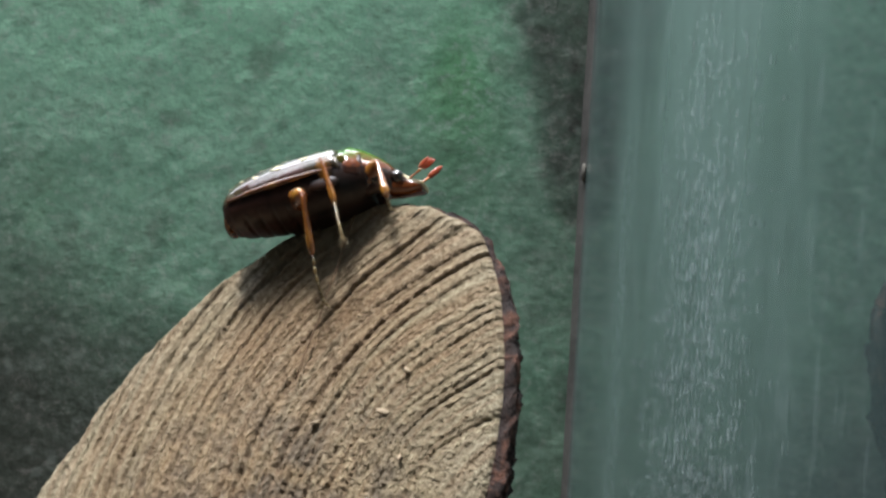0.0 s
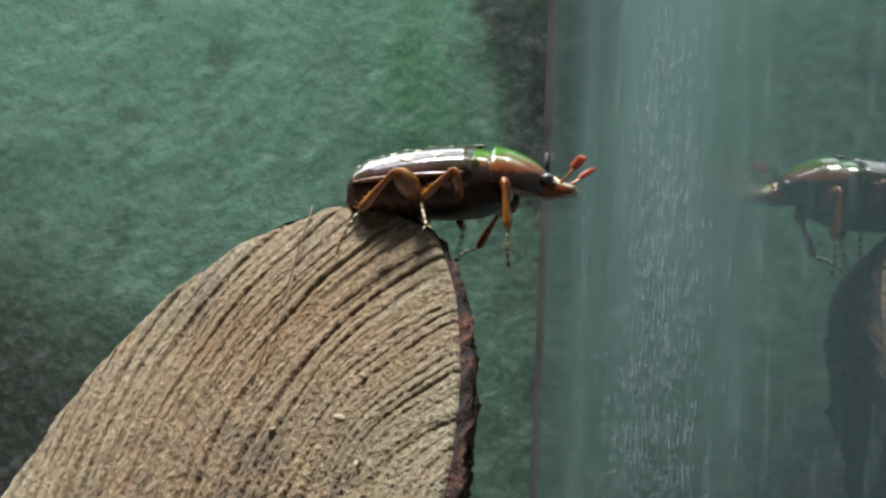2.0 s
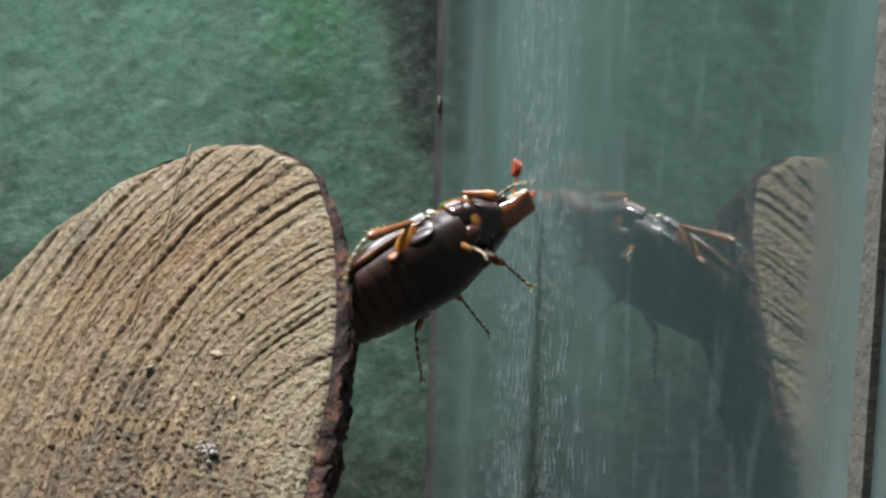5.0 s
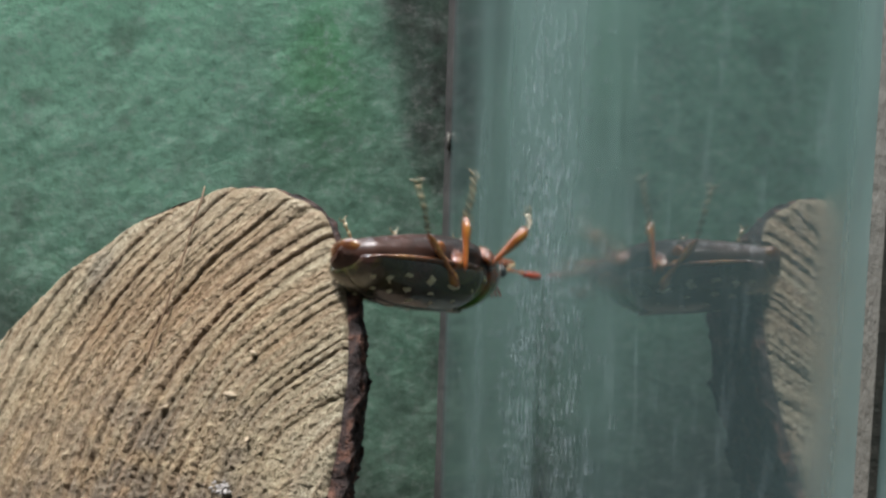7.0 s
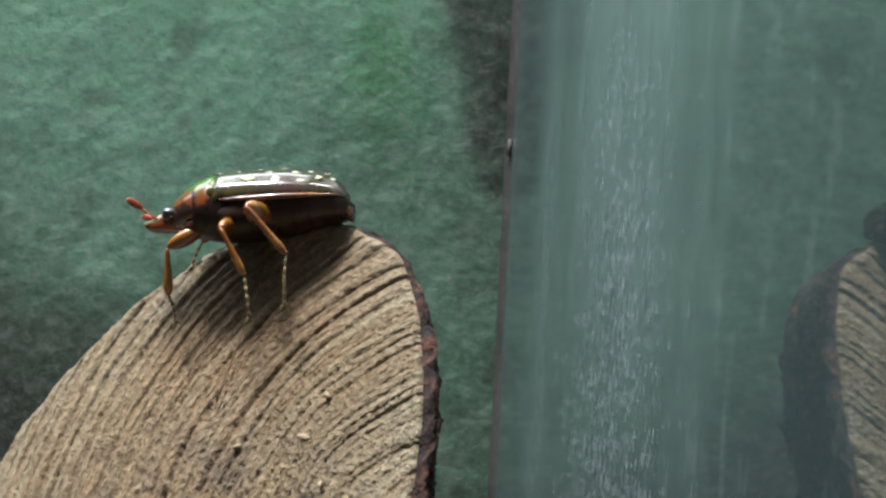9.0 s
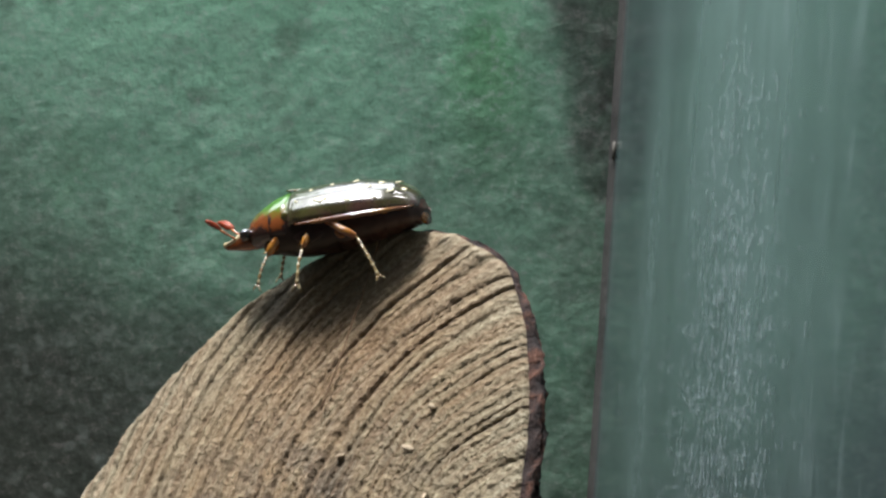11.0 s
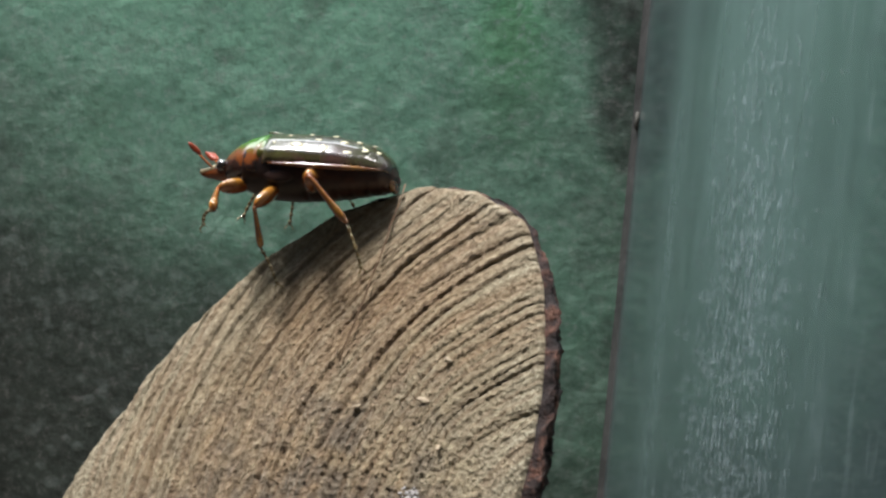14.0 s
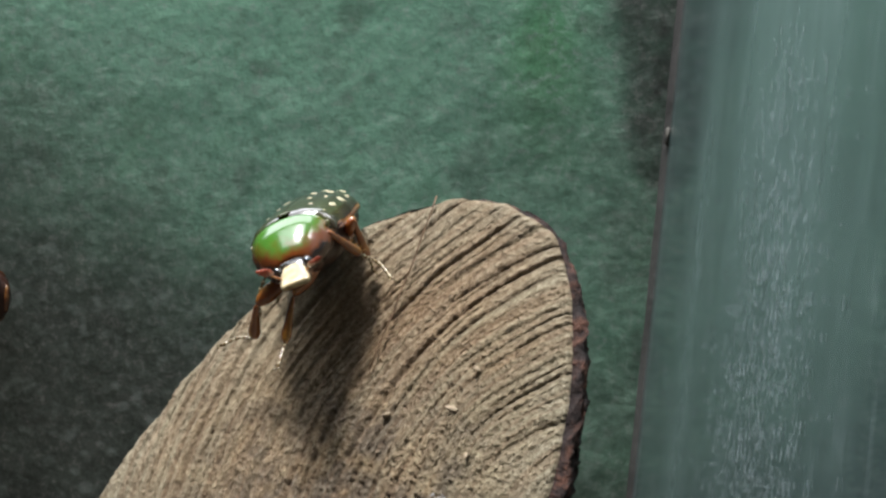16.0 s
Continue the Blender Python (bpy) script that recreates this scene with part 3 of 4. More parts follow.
def face_clutter():
    """What lies on the sawn wood: a long fibre, chips, a dusty tuft."""
    pts = [on_face(-14.1 - 1.2 * (1 - i / 12) ** 2 + 0.08 * math.sin(i * 1.7), 20.4 - 2.05 * i, 0.45) for i in range(13)]
    tagged(mesh_object("plant_fibre", tube(pts, [0.00012] * 13), FIBRE), "thin brown plant fibre lying on the sawn wood", "fibre")
    for u, v, s in ((0.7, -0.6, 0.55), (-0.4, -6.1, 0.5), (-4.6, 18.0, 0.35), (-9, -9, 0.4), (4, -11, 0.4)):
        bm = bmesh.new()
        bmesh.ops.create_icosphere(bm, subdivisions=1, radius=s / 1000)
        for w in bm.verts:
            w.co = Vector((w.co.x * 1.7, w.co.y * 0.7, w.co.z * 0.5)) * (0.8 + 0.5 * random.random())
        ob = mesh_object("wood_chip", bm, CHIP, False)
        ob.matrix_world = Matrix.Translation(on_face(u, v, 0.45)) @ pose(0, 0, 0, 40, 10, 20 + 60 * u)
        tagged(ob, "small pale wood chip on the sawn face", "wood chip", "chips on the log")
    bm = bmesh.new()
    for i in range(40):
        a = bmesh.ops.create_icosphere(bm, subdivisions=1, radius=(0.12 + 0.2 * random.random()) / 1000)
        shift = on_face(3.1 + random.gauss(0, 0.65), -17.2 + random.gauss(0, 0.5), 0.2 + random.random() * 0.7)
        for w in a["verts"]:
            w.co = w.co * (0.8 + 0.4 * random.random()) + shift
    tagged(mesh_object("dust_clump", bm, PALE), "pale clump of dusty fibre on the log", "dust", kind="stuff")


def dried_drips():
    """Pale dried drips and scratches on the inner side of the pane."""
    bm = bmesh.new()

    def sliver(y, z, wide, tall):
        lean = random.gauss(0, 0.03)
        q = [(y - wide / 2, z), (y + wide / 2, z), (y + wide / 2 * 0.5 + lean * tall, z + tall), (y - wide / 2 * 0.5 + lean * tall, z + tall)]
        lo = [bm.verts.new((-0.0003, a / 1000, b / 1000)) for a, b in q]
        hi = [bm.verts.new((-0.0002, a / 1000, b / 1000)) for a, b in q]
        bm.faces.new(lo)
        bm.faces.new(hi)
        for i in range(4):
            bm.faces.new((lo[i], lo[(i + 1) % 4], hi[(i + 1) % 4], hi[i]))

    sliver(194.1, 119.9, 1.1, 1.1)
    sliver(206.2, 93.0, 0.8, 4.5)
    for i in range(2600):
        z = 150 - 108 * random.random() ** 0.7
        sliver(random.gauss(198 + 0.06 * (z - 100), 13 + 0.08 * (150 - z)), z, random.uniform(0.12, 0.5), random.uniform(0.25, 1.6))
    for i in range(60):
        sliver(random.uniform(150, 290), random.uniform(60, 160), random.uniform(0.15, 0.4), random.uniform(0.3, 1.4))
    ob = mesh_object("dried_drips", bm, DRIP, False)
    tagged(ob, "pale dried drips and fine scratches on the glass", "dried drips", kind="stuff")


enclosure()
dried_drips()
log()
face_clutter()


# ---- the beetle: x forwards, y to its left, z up its back, millimetres ----
def blend(xs, ys, x):
    return float(np.interp(x, xs, ys))


HALF = ([-13.0, -12.3, -11.0, -8, -3.5, 1, 3.4, 4.5, 6.8, 8.6, 9.9, 10.6], [0.6, 3.1, 4.7, 5.55, 5.95, 6.05, 5.9, 5.45, 4.9, 3.9, 2.8, 2.1])
TOP = ([-13.0, -12.0, -9.5, -5, -1, 3, 4.6, 6.8, 8.6, 9.9, 10.6], [-0.4, 2.1, 3.6, 4.4, 4.45, 4.2, 3.8, 3.15, 2.2, 1.3, 0.5])
LOW = ([-13.2, -11.6, -8, -4, 0, 3, 5, 7.3, 9.0, 10.6], [-1.4, -2.5, -3.3, -4.1, -4.5, -4.5, -4.1, -3.5, -2.9, -2.2])


def loft(sections, ring):
    """Closed skin through rings; each section is x and a function of the ring's angle giving y and z."""
    bm = bmesh.new()
    loops = []
    for x, shape in sections:
        loops.append([bm.verts.new(Vector((x, *shape(2 * math.pi * i / ring))) / 1000) for i in range(ring)])
    for a, b in zip(loops, loops[1:]):
        for i in range(ring):
            bm.faces.new((a[i], a[(i + 1) % ring], b[(i + 1) % ring], b[i]))
    bm.faces.new(loops[0])
    bm.faces.new(loops[-1])
    return bm


def span(a, b, n):
    return [a + (b - a) * i / (n - 1) for i in range(n)]


def oval(half, top, low, mid=0.0, power=0.85):
    def shape(a):
        c, s = math.cos(a), math.sin(a)
        z = (top - mid if s > 0 else mid - low) * math.copysign(abs(s) ** power, s) + mid
        return half * math.copysign(abs(c) ** power, c), z
    return shape


def elytron(side):
    """One wing case: flat above, steep at the flank, a lengthwise rib, a rolled lower edge, blunt at its end."""
    bm = bmesh.new()
    rows = []
    for x in span(4.4, -12.2, 40):
        h, t = blend(*HALF, x) * 1.02, blend(*TOP, x)
        lead = max(0.0, (x - 3.2) / 1.2)
        tail = max(0.0, (-10.7 - x) / 1.5)
        out, inn = [], []
        for k in span(0, 1, 22):
            y = h * min(1.0, 1.18 * k) ** 0.82 if k < 0.8 else h * (0.955 + 0.05 * math.sin((k - 0.8) * 5 * math.pi / 2))
            fall = 0.16 * k + 0.84 * k ** 2.6
            z = t - (t - 0.15) * fall
            rib = 0.15 * math.exp(-((k - 0.6) / 0.06) ** 2) + 0.03 * math.exp(-((k - 0.3) / 0.05) ** 2) + 0.26 * math.exp(-((k - 0.97) / 0.05) ** 2)
            z += rib * (1 - tail) * (1 - min(1.0, lead))
            z -= 0.3 * lead ** 2 + 0.5 * tail ** 2 * (1 - k)
            y = max(y, 0.05)
            dent = 0.16 * math.exp(-((x - 0.8) / 2.2) ** 2) * k ** 4
            out.append(bm.verts.new(Vector((x - 0.5 * lead * k, side * (y - dent), z)) / 1000))
            inn.append(bm.verts.new(Vector((x - 0.5 * lead * k, side * max(y - 0.3, 0.04) * 0.97, z - 0.35)) / 1000))
        rows.append(out + inn[::-1])
    n = len(rows[0])
    for a, b in zip(rows, rows[1:]):
        for i in range(n):
            bm.faces.new((a[i], a[(i + 1) % n], b[(i + 1) % n], b[i]))
    bm.faces.new(rows[0])
    bm.faces.new(rows[-1])
    return bm


def case_point(x, k):
    """A place on the wing case: millimetres along the body, share of the way from the seam to the flank; with the outward slope."""
    h, t = blend(*HALF, x) * 1.02, blend(*TOP, x)
    spot = lambda q: Vector((x, h * min(1.0, 1.18 * q) ** 0.82, t - (t - 0.15) * (0.16 * q + 0.84 * q ** 2.6)))
    d = spot(k + 0.02) - spot(k - 0.02)
    return spot(k), Vector((0.0, -d.z, d.y)).normalized()


def ball(centre, size, detail=2):
    bm = bmesh.new()
    bmesh.ops.create_icosphere(bm, subdivisions=detail, radius=0.001)
    for v in bm.verts:
        v.co = Vector((v.co.x * size[0], v.co.y * size[1], v.co.z * size[2])) + Vector(centre) / 1000
    return bm


def bone(length, radii, flat=1.0, bow=0.0, spines=0, sides=10):
    """A leg segment along x from 0: thick and thin by radii, flattened, bowed, with a few spines."""
    n = len(radii) * 3
    bm = bmesh.new()
    loops = []
    for i in range(n):
        k = i / (n - 1)
        r = float(np.interp(k, np.linspace(0, 1, len(radii)), radii)) * math.sqrt(max(0.08, 1 - (abs(2 * k - 1)) ** 9))
        z = bow * math.sin(math.pi * k)
        loops.append([bm.verts.new(Vector((length * k, r * flat * math.cos(2 * math.pi * j / sides), r * math.sin(2 * math.pi * j / sides) + z)) / 1000) for j in range(sides)])
    for a, b in zip(loops, loops[1:]):
        for j in range(sides):
            bm.faces.new((a[j], a[(j + 1) % sides], b[(j + 1) % sides], b[j]))
    bm.faces.new(loops[0])
    bm.faces.new(loops[-1])
    for s in range(spines):
        k = 0.45 + 0.5 * (s + 1) / spines
        c = Vector((length * k, 0, radii[-1] * 0.8)) / 1000
        tip = c + Vector((0.45, 0.1 * (-1) ** s, 0.55)) / 1000
        base = [bm.verts.new(c + Vector((0.12 * math.cos(a), 0.12 * math.sin(a), 0)) / 1000) for a in (0, 2.1, 4.2)]
        top = bm.verts.new(tip)
        for i in range(3):
            bm.faces.new((base[i], base[(i + 1) % 3], top))
    return bm


def foot_skin(length):
    """The tarsus: one thin limb with five bead-like joints."""
    pts, radii = [], []
    for i in range(16):
        k = i / 15
        pts.append(Vector((length * k, 0, 0.5 * math.sin(math.pi * k))) / 1000)
        radii.append((0.15 + 0.13 * (i % 3 == 2)) / 1000)
    return tube(pts, radii, 7)


def claw(length, side):
    pts = [Vector(p) / 1000 for p in ((length - 0.1, 0, 0), (length + 0.3, 0.3 * side, 0.12), (length + 0.6, 0.5 * side, 0), (length + 0.75, 0.6 * side, -0.45))]
    return tube(pts, [0.00014, 0.00012, 0.00009, 0.00003], 5)


LEGS = {}
FORE = {}
SPOTS = ((2.6, 0.62, 0.5), (1.0, 0.36, 0.42), (-0.4, 0.68, 0.8), (-1.6, 0.25, 0.5), (-2.9, 0.5, 0.45), (-3.8, 0.72, 0.95), (-4.6, 0.22, 0.6), (-6.0, 0.48, 0.75), (-6.8, 0.74, 0.6), (-7.7, 0.3, 0.6), (-8.6, 0.6, 0.9), (-9.6, 0.24, 0.6), (-10.4, 0.5, 0.6))


def spot_mesh(x, k, r, side):
    bm = ball((0, 0, 0), (r * random.uniform(0.7, 1.25), r * random.uniform(0.6, 1.0), 0.07), 2)
    lobes, twist = random.choice((2, 3, 3, 4)), random.uniform(0, 6.3)
    for w in bm.verts:
        g = 1 + 0.28 * math.sin(lobes * math.atan2(w.co.y, w.co.x) + twist)
        w.co.x, w.co.y = w.co.x * g, w.co.y * g
    c, normal = case_point(x, k)
    c.y, normal.y = c.y * side, normal.y * side
    turn = Vector((0, 0, 1)).rotation_difference(normal).to_matrix().to_4x4()
    bmesh.ops.transform(bm, matrix=Matrix.Translation(c / 1000) @ turn, verts=bm.verts)
    return bm


def shield_mesh():
    """The neck shield: wide and sinuous behind, narrow in front, with a fine raised rim along its sides."""
    sections = []
    for x, k in [(4.55, 0.8), (4.6, 0.9), (4.8, 0.965), (5.1, 1.0)] + [(x, 1.0) for x in span(5.5, 10.4, 14)] + [(10.55, 0.93), (10.62, 0.8)]:
        half, top, low = blend(*HALF, x) * k, (blend(*TOP, x) + 0.22) * k, -1.9 - 0.12 * (x - 4)

        def shape(a, half=half, top=top, low=low):
            c, q = math.cos(a), math.sin(a)
            z = (top + 0.7 if q > 0 else -0.7 - low) * math.copysign(abs(q) ** 0.78, q) - 0.7
            rim = 0.13 * math.exp(-((q - 0.12) / 0.12) ** 2)
            return (half + rim) * math.copysign(abs(c) ** 0.85, c), z
        sections.append((x, shape))
    return loft(sections, 40)


def oriented(bm, place, turn):
    bmesh.ops.transform(bm, matrix=pose(place[0] / 1000, place[1] / 1000, place[2] / 1000, *turn), verts=bm.verts)
    return bm


def beetle(key):
    b = new("beetle")
    tagged(b, "glossy brown and green flower beetle with cream spots", "beetle", "beetles")
    hull = [(x, oval(blend(*HALF, x) * 0.965, min(blend(*TOP, x) - 0.7, 1.2) if x < 2.5 else blend(*TOP, x) - 0.45, blend(*LOW, x) + 0.3 * max(0.0, math.cos(2 * math.pi * x / 1.9)) ** 6 * (x < -1), -0.3)) for x in span(-13.0, 6.6, 84)]
    part("abdomen", loft(hull, 32), HULL, b, "dark brown shiny underside")
    for side in (1, -1):
        shell = part("wing_case", elytron(side), ELYTRA, b, "olive brown lacquered wing case with cream spots")
        for x, k, r in SPOTS:
            part("spot", spot_mesh(x, k, r * 0.85, side), SPOT, shell, "cream white spot")
        edge = [Vector((x, side * blend(*HALF, x) * 1.015, 0.02 - 0.02 * x)) / 1000 for x in span(3.0, -11.6, 22)]
        part("flank_stripe", tube(edge, [0.00014 + 0.00026 * math.sin(math.pi * i / 21) for i in range(22)], 8), FLANK, b, "reddish brown flank stripe")
        part("shoulder_plate", oriented(ball((0, 0, 0), (0.8, 0.4, 1.15), 3), (4.0, side * 4.95, 0.7), (side * -24, 12, side * -10)), OLIVE, b, "olive green plate before the wing case")
        part("side_plate", oriented(ball((0, 0, 0), (2.2, 0.5, 1.2), 3), (1.4, side * 5.35, -1.2), (side * 14, 6, 0)), BELLY, b, "dark plate on the flank")
        part("hip_plate", oriented(ball((0, 0, 0), (0.8, 0.4, 1.4), 3), (-2.3, side * 5.3, -1.2), (side * 16, 14, 0)), HIP, b, "orange brown plate over the hind leg")
    part("pygidium", oriented(ball((0, 0, 0), (0.8, 3.0, 1.7), 3), (-12.0, 0, -0.9), (0, 24, 0)), FLANK, b, "orange brown tail plate")
    part("scutellum", oriented(ball((0, 0, 0), (1.5, 0.9, 0.22), 2), (3.4, 0, 4.1), (0, -4, 0)), OLIVE, b, "small dark green triangle between the wing cases")
    band = [(x, oval(blend(*HALF, x) * k, (blend(*TOP, x) - 0.12) * k, -0.5)) for x, k in ((3.0, 0.9), (3.6, 0.94), (4.4, 0.96), (5.4, 0.95), (6.2, 0.9))]
    part("neck_band", loft(band, 32), PRONOTUM, b, "green band between the neck shield and the wing cases")
    shield = part("neck_shield", shield_mesh(), PRONOTUM, b, "bright green glossy neck shield with orange sides")
    skull = [(x, oval(w, t, l, (t + l) / 2, 0.7)) for x, w, t, l in ((9.3, 2.0, 0.6, -2.6), (10.4, 2.05, 0.45, -2.75), (11.3, 1.95, 0.1, -2.75), (11.9, 1.75, -0.35, -2.7), (12.6, 1.72, -0.85, -2.6), (13.4, 1.8, -1.25, -2.5), (13.9, 1.8, -1.45, -2.4), (14.1, 1.75, -1.42, -2.25), (14.2, 1.5, -1.6, -2.1))]
    head = part("head", loft(skull, 24), HEAD, b, "dark brown head with a squared orange snout")
    for side in (1, -1):
        part("eye", ball((11.1, side * 1.95, -0.65), (0.8, 0.6, 0.8), 3), BLACK, head, "black shining eye")
    snout = [(x, oval(w, t, l, (t + l) / 2, 0.6)) for x, w, t, l in ((11.7, 1.1, 0.0, -0.9), (12.3, 1.6, -0.48, -1.4), (12.9, 1.76, -0.86, -1.7), (13.5, 1.86, -1.14, -1.95), (14.0, 1.86, -1.3, -2.1), (14.22, 1.78, -1.32, -2.15), (14.34, 1.5, -1.5, -2.05))]
    part("clypeus", loft(snout, 24), CLYPEUS, head, "pale tan squared snout plate")
    FORE[key] = (shield, head)
    for side in (1, -1):
        st = part("antenna", bone(2.3, (0.22, 0.13, 0.13, 0.15, 0.22)), ORANGE, b, "thin orange feeler with a red club")
        bm = bmesh.new()
        for j in (-1, 0, 1):
            q = ball((2.3 + 1.0, 0.26 * j, 0.15), (1.2, 0.12, 0.36), 2)
            bmesh.ops.transform(q, matrix=pose(0, 0, 0, 0, 0, 4 * j), verts=q.verts)
            tmp = bpy.data.meshes.new("lamella")
            q.to_mesh(tmp)
            q.free()
            bm.from_mesh(tmp)
            bpy.data.meshes.remove(tmp)
        part("club", bm, CLUB, st, "dark red fanned club")
        LEGS[(key, "antenna", side)] = st
    for row, (cx, cy, cz, f, t, a) in enumerate(((6.5, 2.3, -2.9, 5.0, 6.0, 4.0), (1.8, 3.6, -2.9, 5.2, 6.4, 5.0), (-2.8, 3.9, -2.6, 6.2, 7.6, 5.9))):
        for side in (1, -1):
            part("coxa", ball((cx, side * cy, cz + 0.4), (1.6, 1.3, 1.1), 3), BELLY, b)
            fem = part("femur", bone(f, ((0.6, 1.05, 1.4, 1.4, 1.15, 0.6) if row == 2 else (0.55, 0.9, 1.1, 1.1, 0.9, 0.5)), 0.7, 0.0, 0, 14), LEG, b, "stout orange thigh")
            tib = part("tibia", bone(t, (0.42, 0.4, 0.46, 0.55, 0.68, 0.62) if row else (0.42, 0.42, 0.55, 0.7, 0.85, 0.7), 0.72, 0.0, 4), LEG, b, "spined orange shin")
            tar = part("tarsus", foot_skin(a), TARSUS, b, "thin beaded dark foot")
            for claw_side in (1, -1):
                part("claw", claw(a, claw_side), TARSUS, tar)
            LEGS[(key, row, side)] = (Vector((cx, side * cy, cz)) / 1000, f / 1000, t / 1000, a / 1000, fem, tib, tar)
    return b


bug = beetle("walker")


# ---- motion ----
def glide(rows, t):
    """The pose at t between rows of (seconds, pose)."""
    if t <= rows[0][0]:
        return rows[0][1].copy()
    for i, ((t0, a), (t1, b)) in enumerate(zip(rows, rows[1:])):
        if t <= t1:
            k = (t - t0) / (t1 - t0)
            k = k * k * (3 - 2 * k) * 0.5 + k * 0.5
            q0, q1 = a.to_quaternion(), b.to_quaternion()
            return Matrix.LocRotScale(a.translation.lerp(b.translation, k), q0.slerp(q1, k), None)
    return rows[-1][1].copy()


def pace(rows, t):
    """Knee, ankle and foot tip at t, in the beetle's space: they hold, then swing over to the next row."""
    if t <= rows[0][0]:
        now = rows[0][1:]
    elif t >= rows[-1][0]:
        now = rows[-1][1:]
    else:
        r0, r1 = next((p, q) for p, q in zip(rows, rows[1:]) if t <= q[0])
        k = (t - r0[0]) / (r1[0] - r0[0])
        k = k * k * (3 - 2 * k)
        now = [p + (q - p) * k for p, q in zip(r0[1:], r1[1:])]
    return [Vector(now[i:i + 3]) / 1000 for i in (0, 3, 6)]


def aim(origin, direction, up):
    x = direction.normalized()
    y = up.cross(x)
    if y.length < 1e-6:
        y = x.orthogonal()
    y.normalize()
    z = x.cross(y)
    return Matrix((( x.x, y.x, z.x, origin.x), (x.y, y.y, z.y, origin.y), (x.z, y.z, z.z, origin.z), (0, 0, 0, 1)))


def bend(leg, side, target, hip):
    """Knee, ankle and tip of a leg that reaches from the hip to the target."""
    f, t, a = leg[1:4]
    back = (hip - target).normalized()
    ankle = target + (back * 0.85 + Vector((0, 0.1 * side, 0.38))).normalized() * a
    d = ankle - hip
    dist = min(max(d.length, abs(f - t) * 1.05 + 0.0004), (f + t) * 0.985)
    along = d.normalized()
    ankle = hip + along * dist
    ca = (f * f + dist * dist - t * t) / (2 * f * dist)
    lean = Vector((0, side * 1.1, 0.6))
    pole = (lean - along * along.dot(lean)).normalized()
    return hip + along * f * ca + pole * f * math.sqrt(max(0.0, 1 - ca * ca)), ankle, target


def limb(leg, side, points, hip):
    """Poses of thigh, shin and foot through knee, ankle and tip; each keeps its length."""
    up = Vector((0, side * 0.7, 0.7))
    poses, start = [], hip
    for point, length in zip(points, leg[1:4]):
        way = (point - start).normalized()
        poses.append(aim(start, way, up))
        start = start + way * length
    return poses


def fore_pose(nod, turn, reach):
    """How the neck shield and the head are tilted on the body: degrees down, degrees to its left, millimetres forwards."""
    pivot = Vector((4.6, 0, 0.5)) / 1000
    return Matrix.Translation(pivot) @ pose(0, 0, 0, 0, nod, turn) @ Matrix.Translation(Vector((reach / 1000, 0, 0)) - pivot)


REST = {0: Vector((9.0, 6.2, -6.8)), 1: Vector((2.4, 8.8, -7.2)), 2: Vector((-6.5, 8.8, -7.4))}


def resting_beetle():
    """A second beetle that sits still on the rock wall."""
    b = beetle("sitter")
    tagged(b, "dark glossy flower beetle clinging to the rock wall")
    b.matrix_basis = pose(-0.1384, WALL_Y - 0.0075, 0.0825, 90, 0, 183)
    for row in range(3):
        for side in (1, -1):
            leg = LEGS[("sitter", row, side)]
            target = REST[row].copy()
            target.y *= side
            for ob, p in zip(leg[4:], limb(leg, side, bend(leg, side, target / 1000, leg[0]), leg[0])):
                ob.matrix_basis = p
    for side in (1, -1):
        LEGS[("sitter", "antenna", side)].matrix_basis = aim(Vector((12.6, side * 1.6, -1.0)) / 1000, Vector((0.8, side * 0.5, 0.4)), Vector((0, 0, 1)))


resting_beetle()


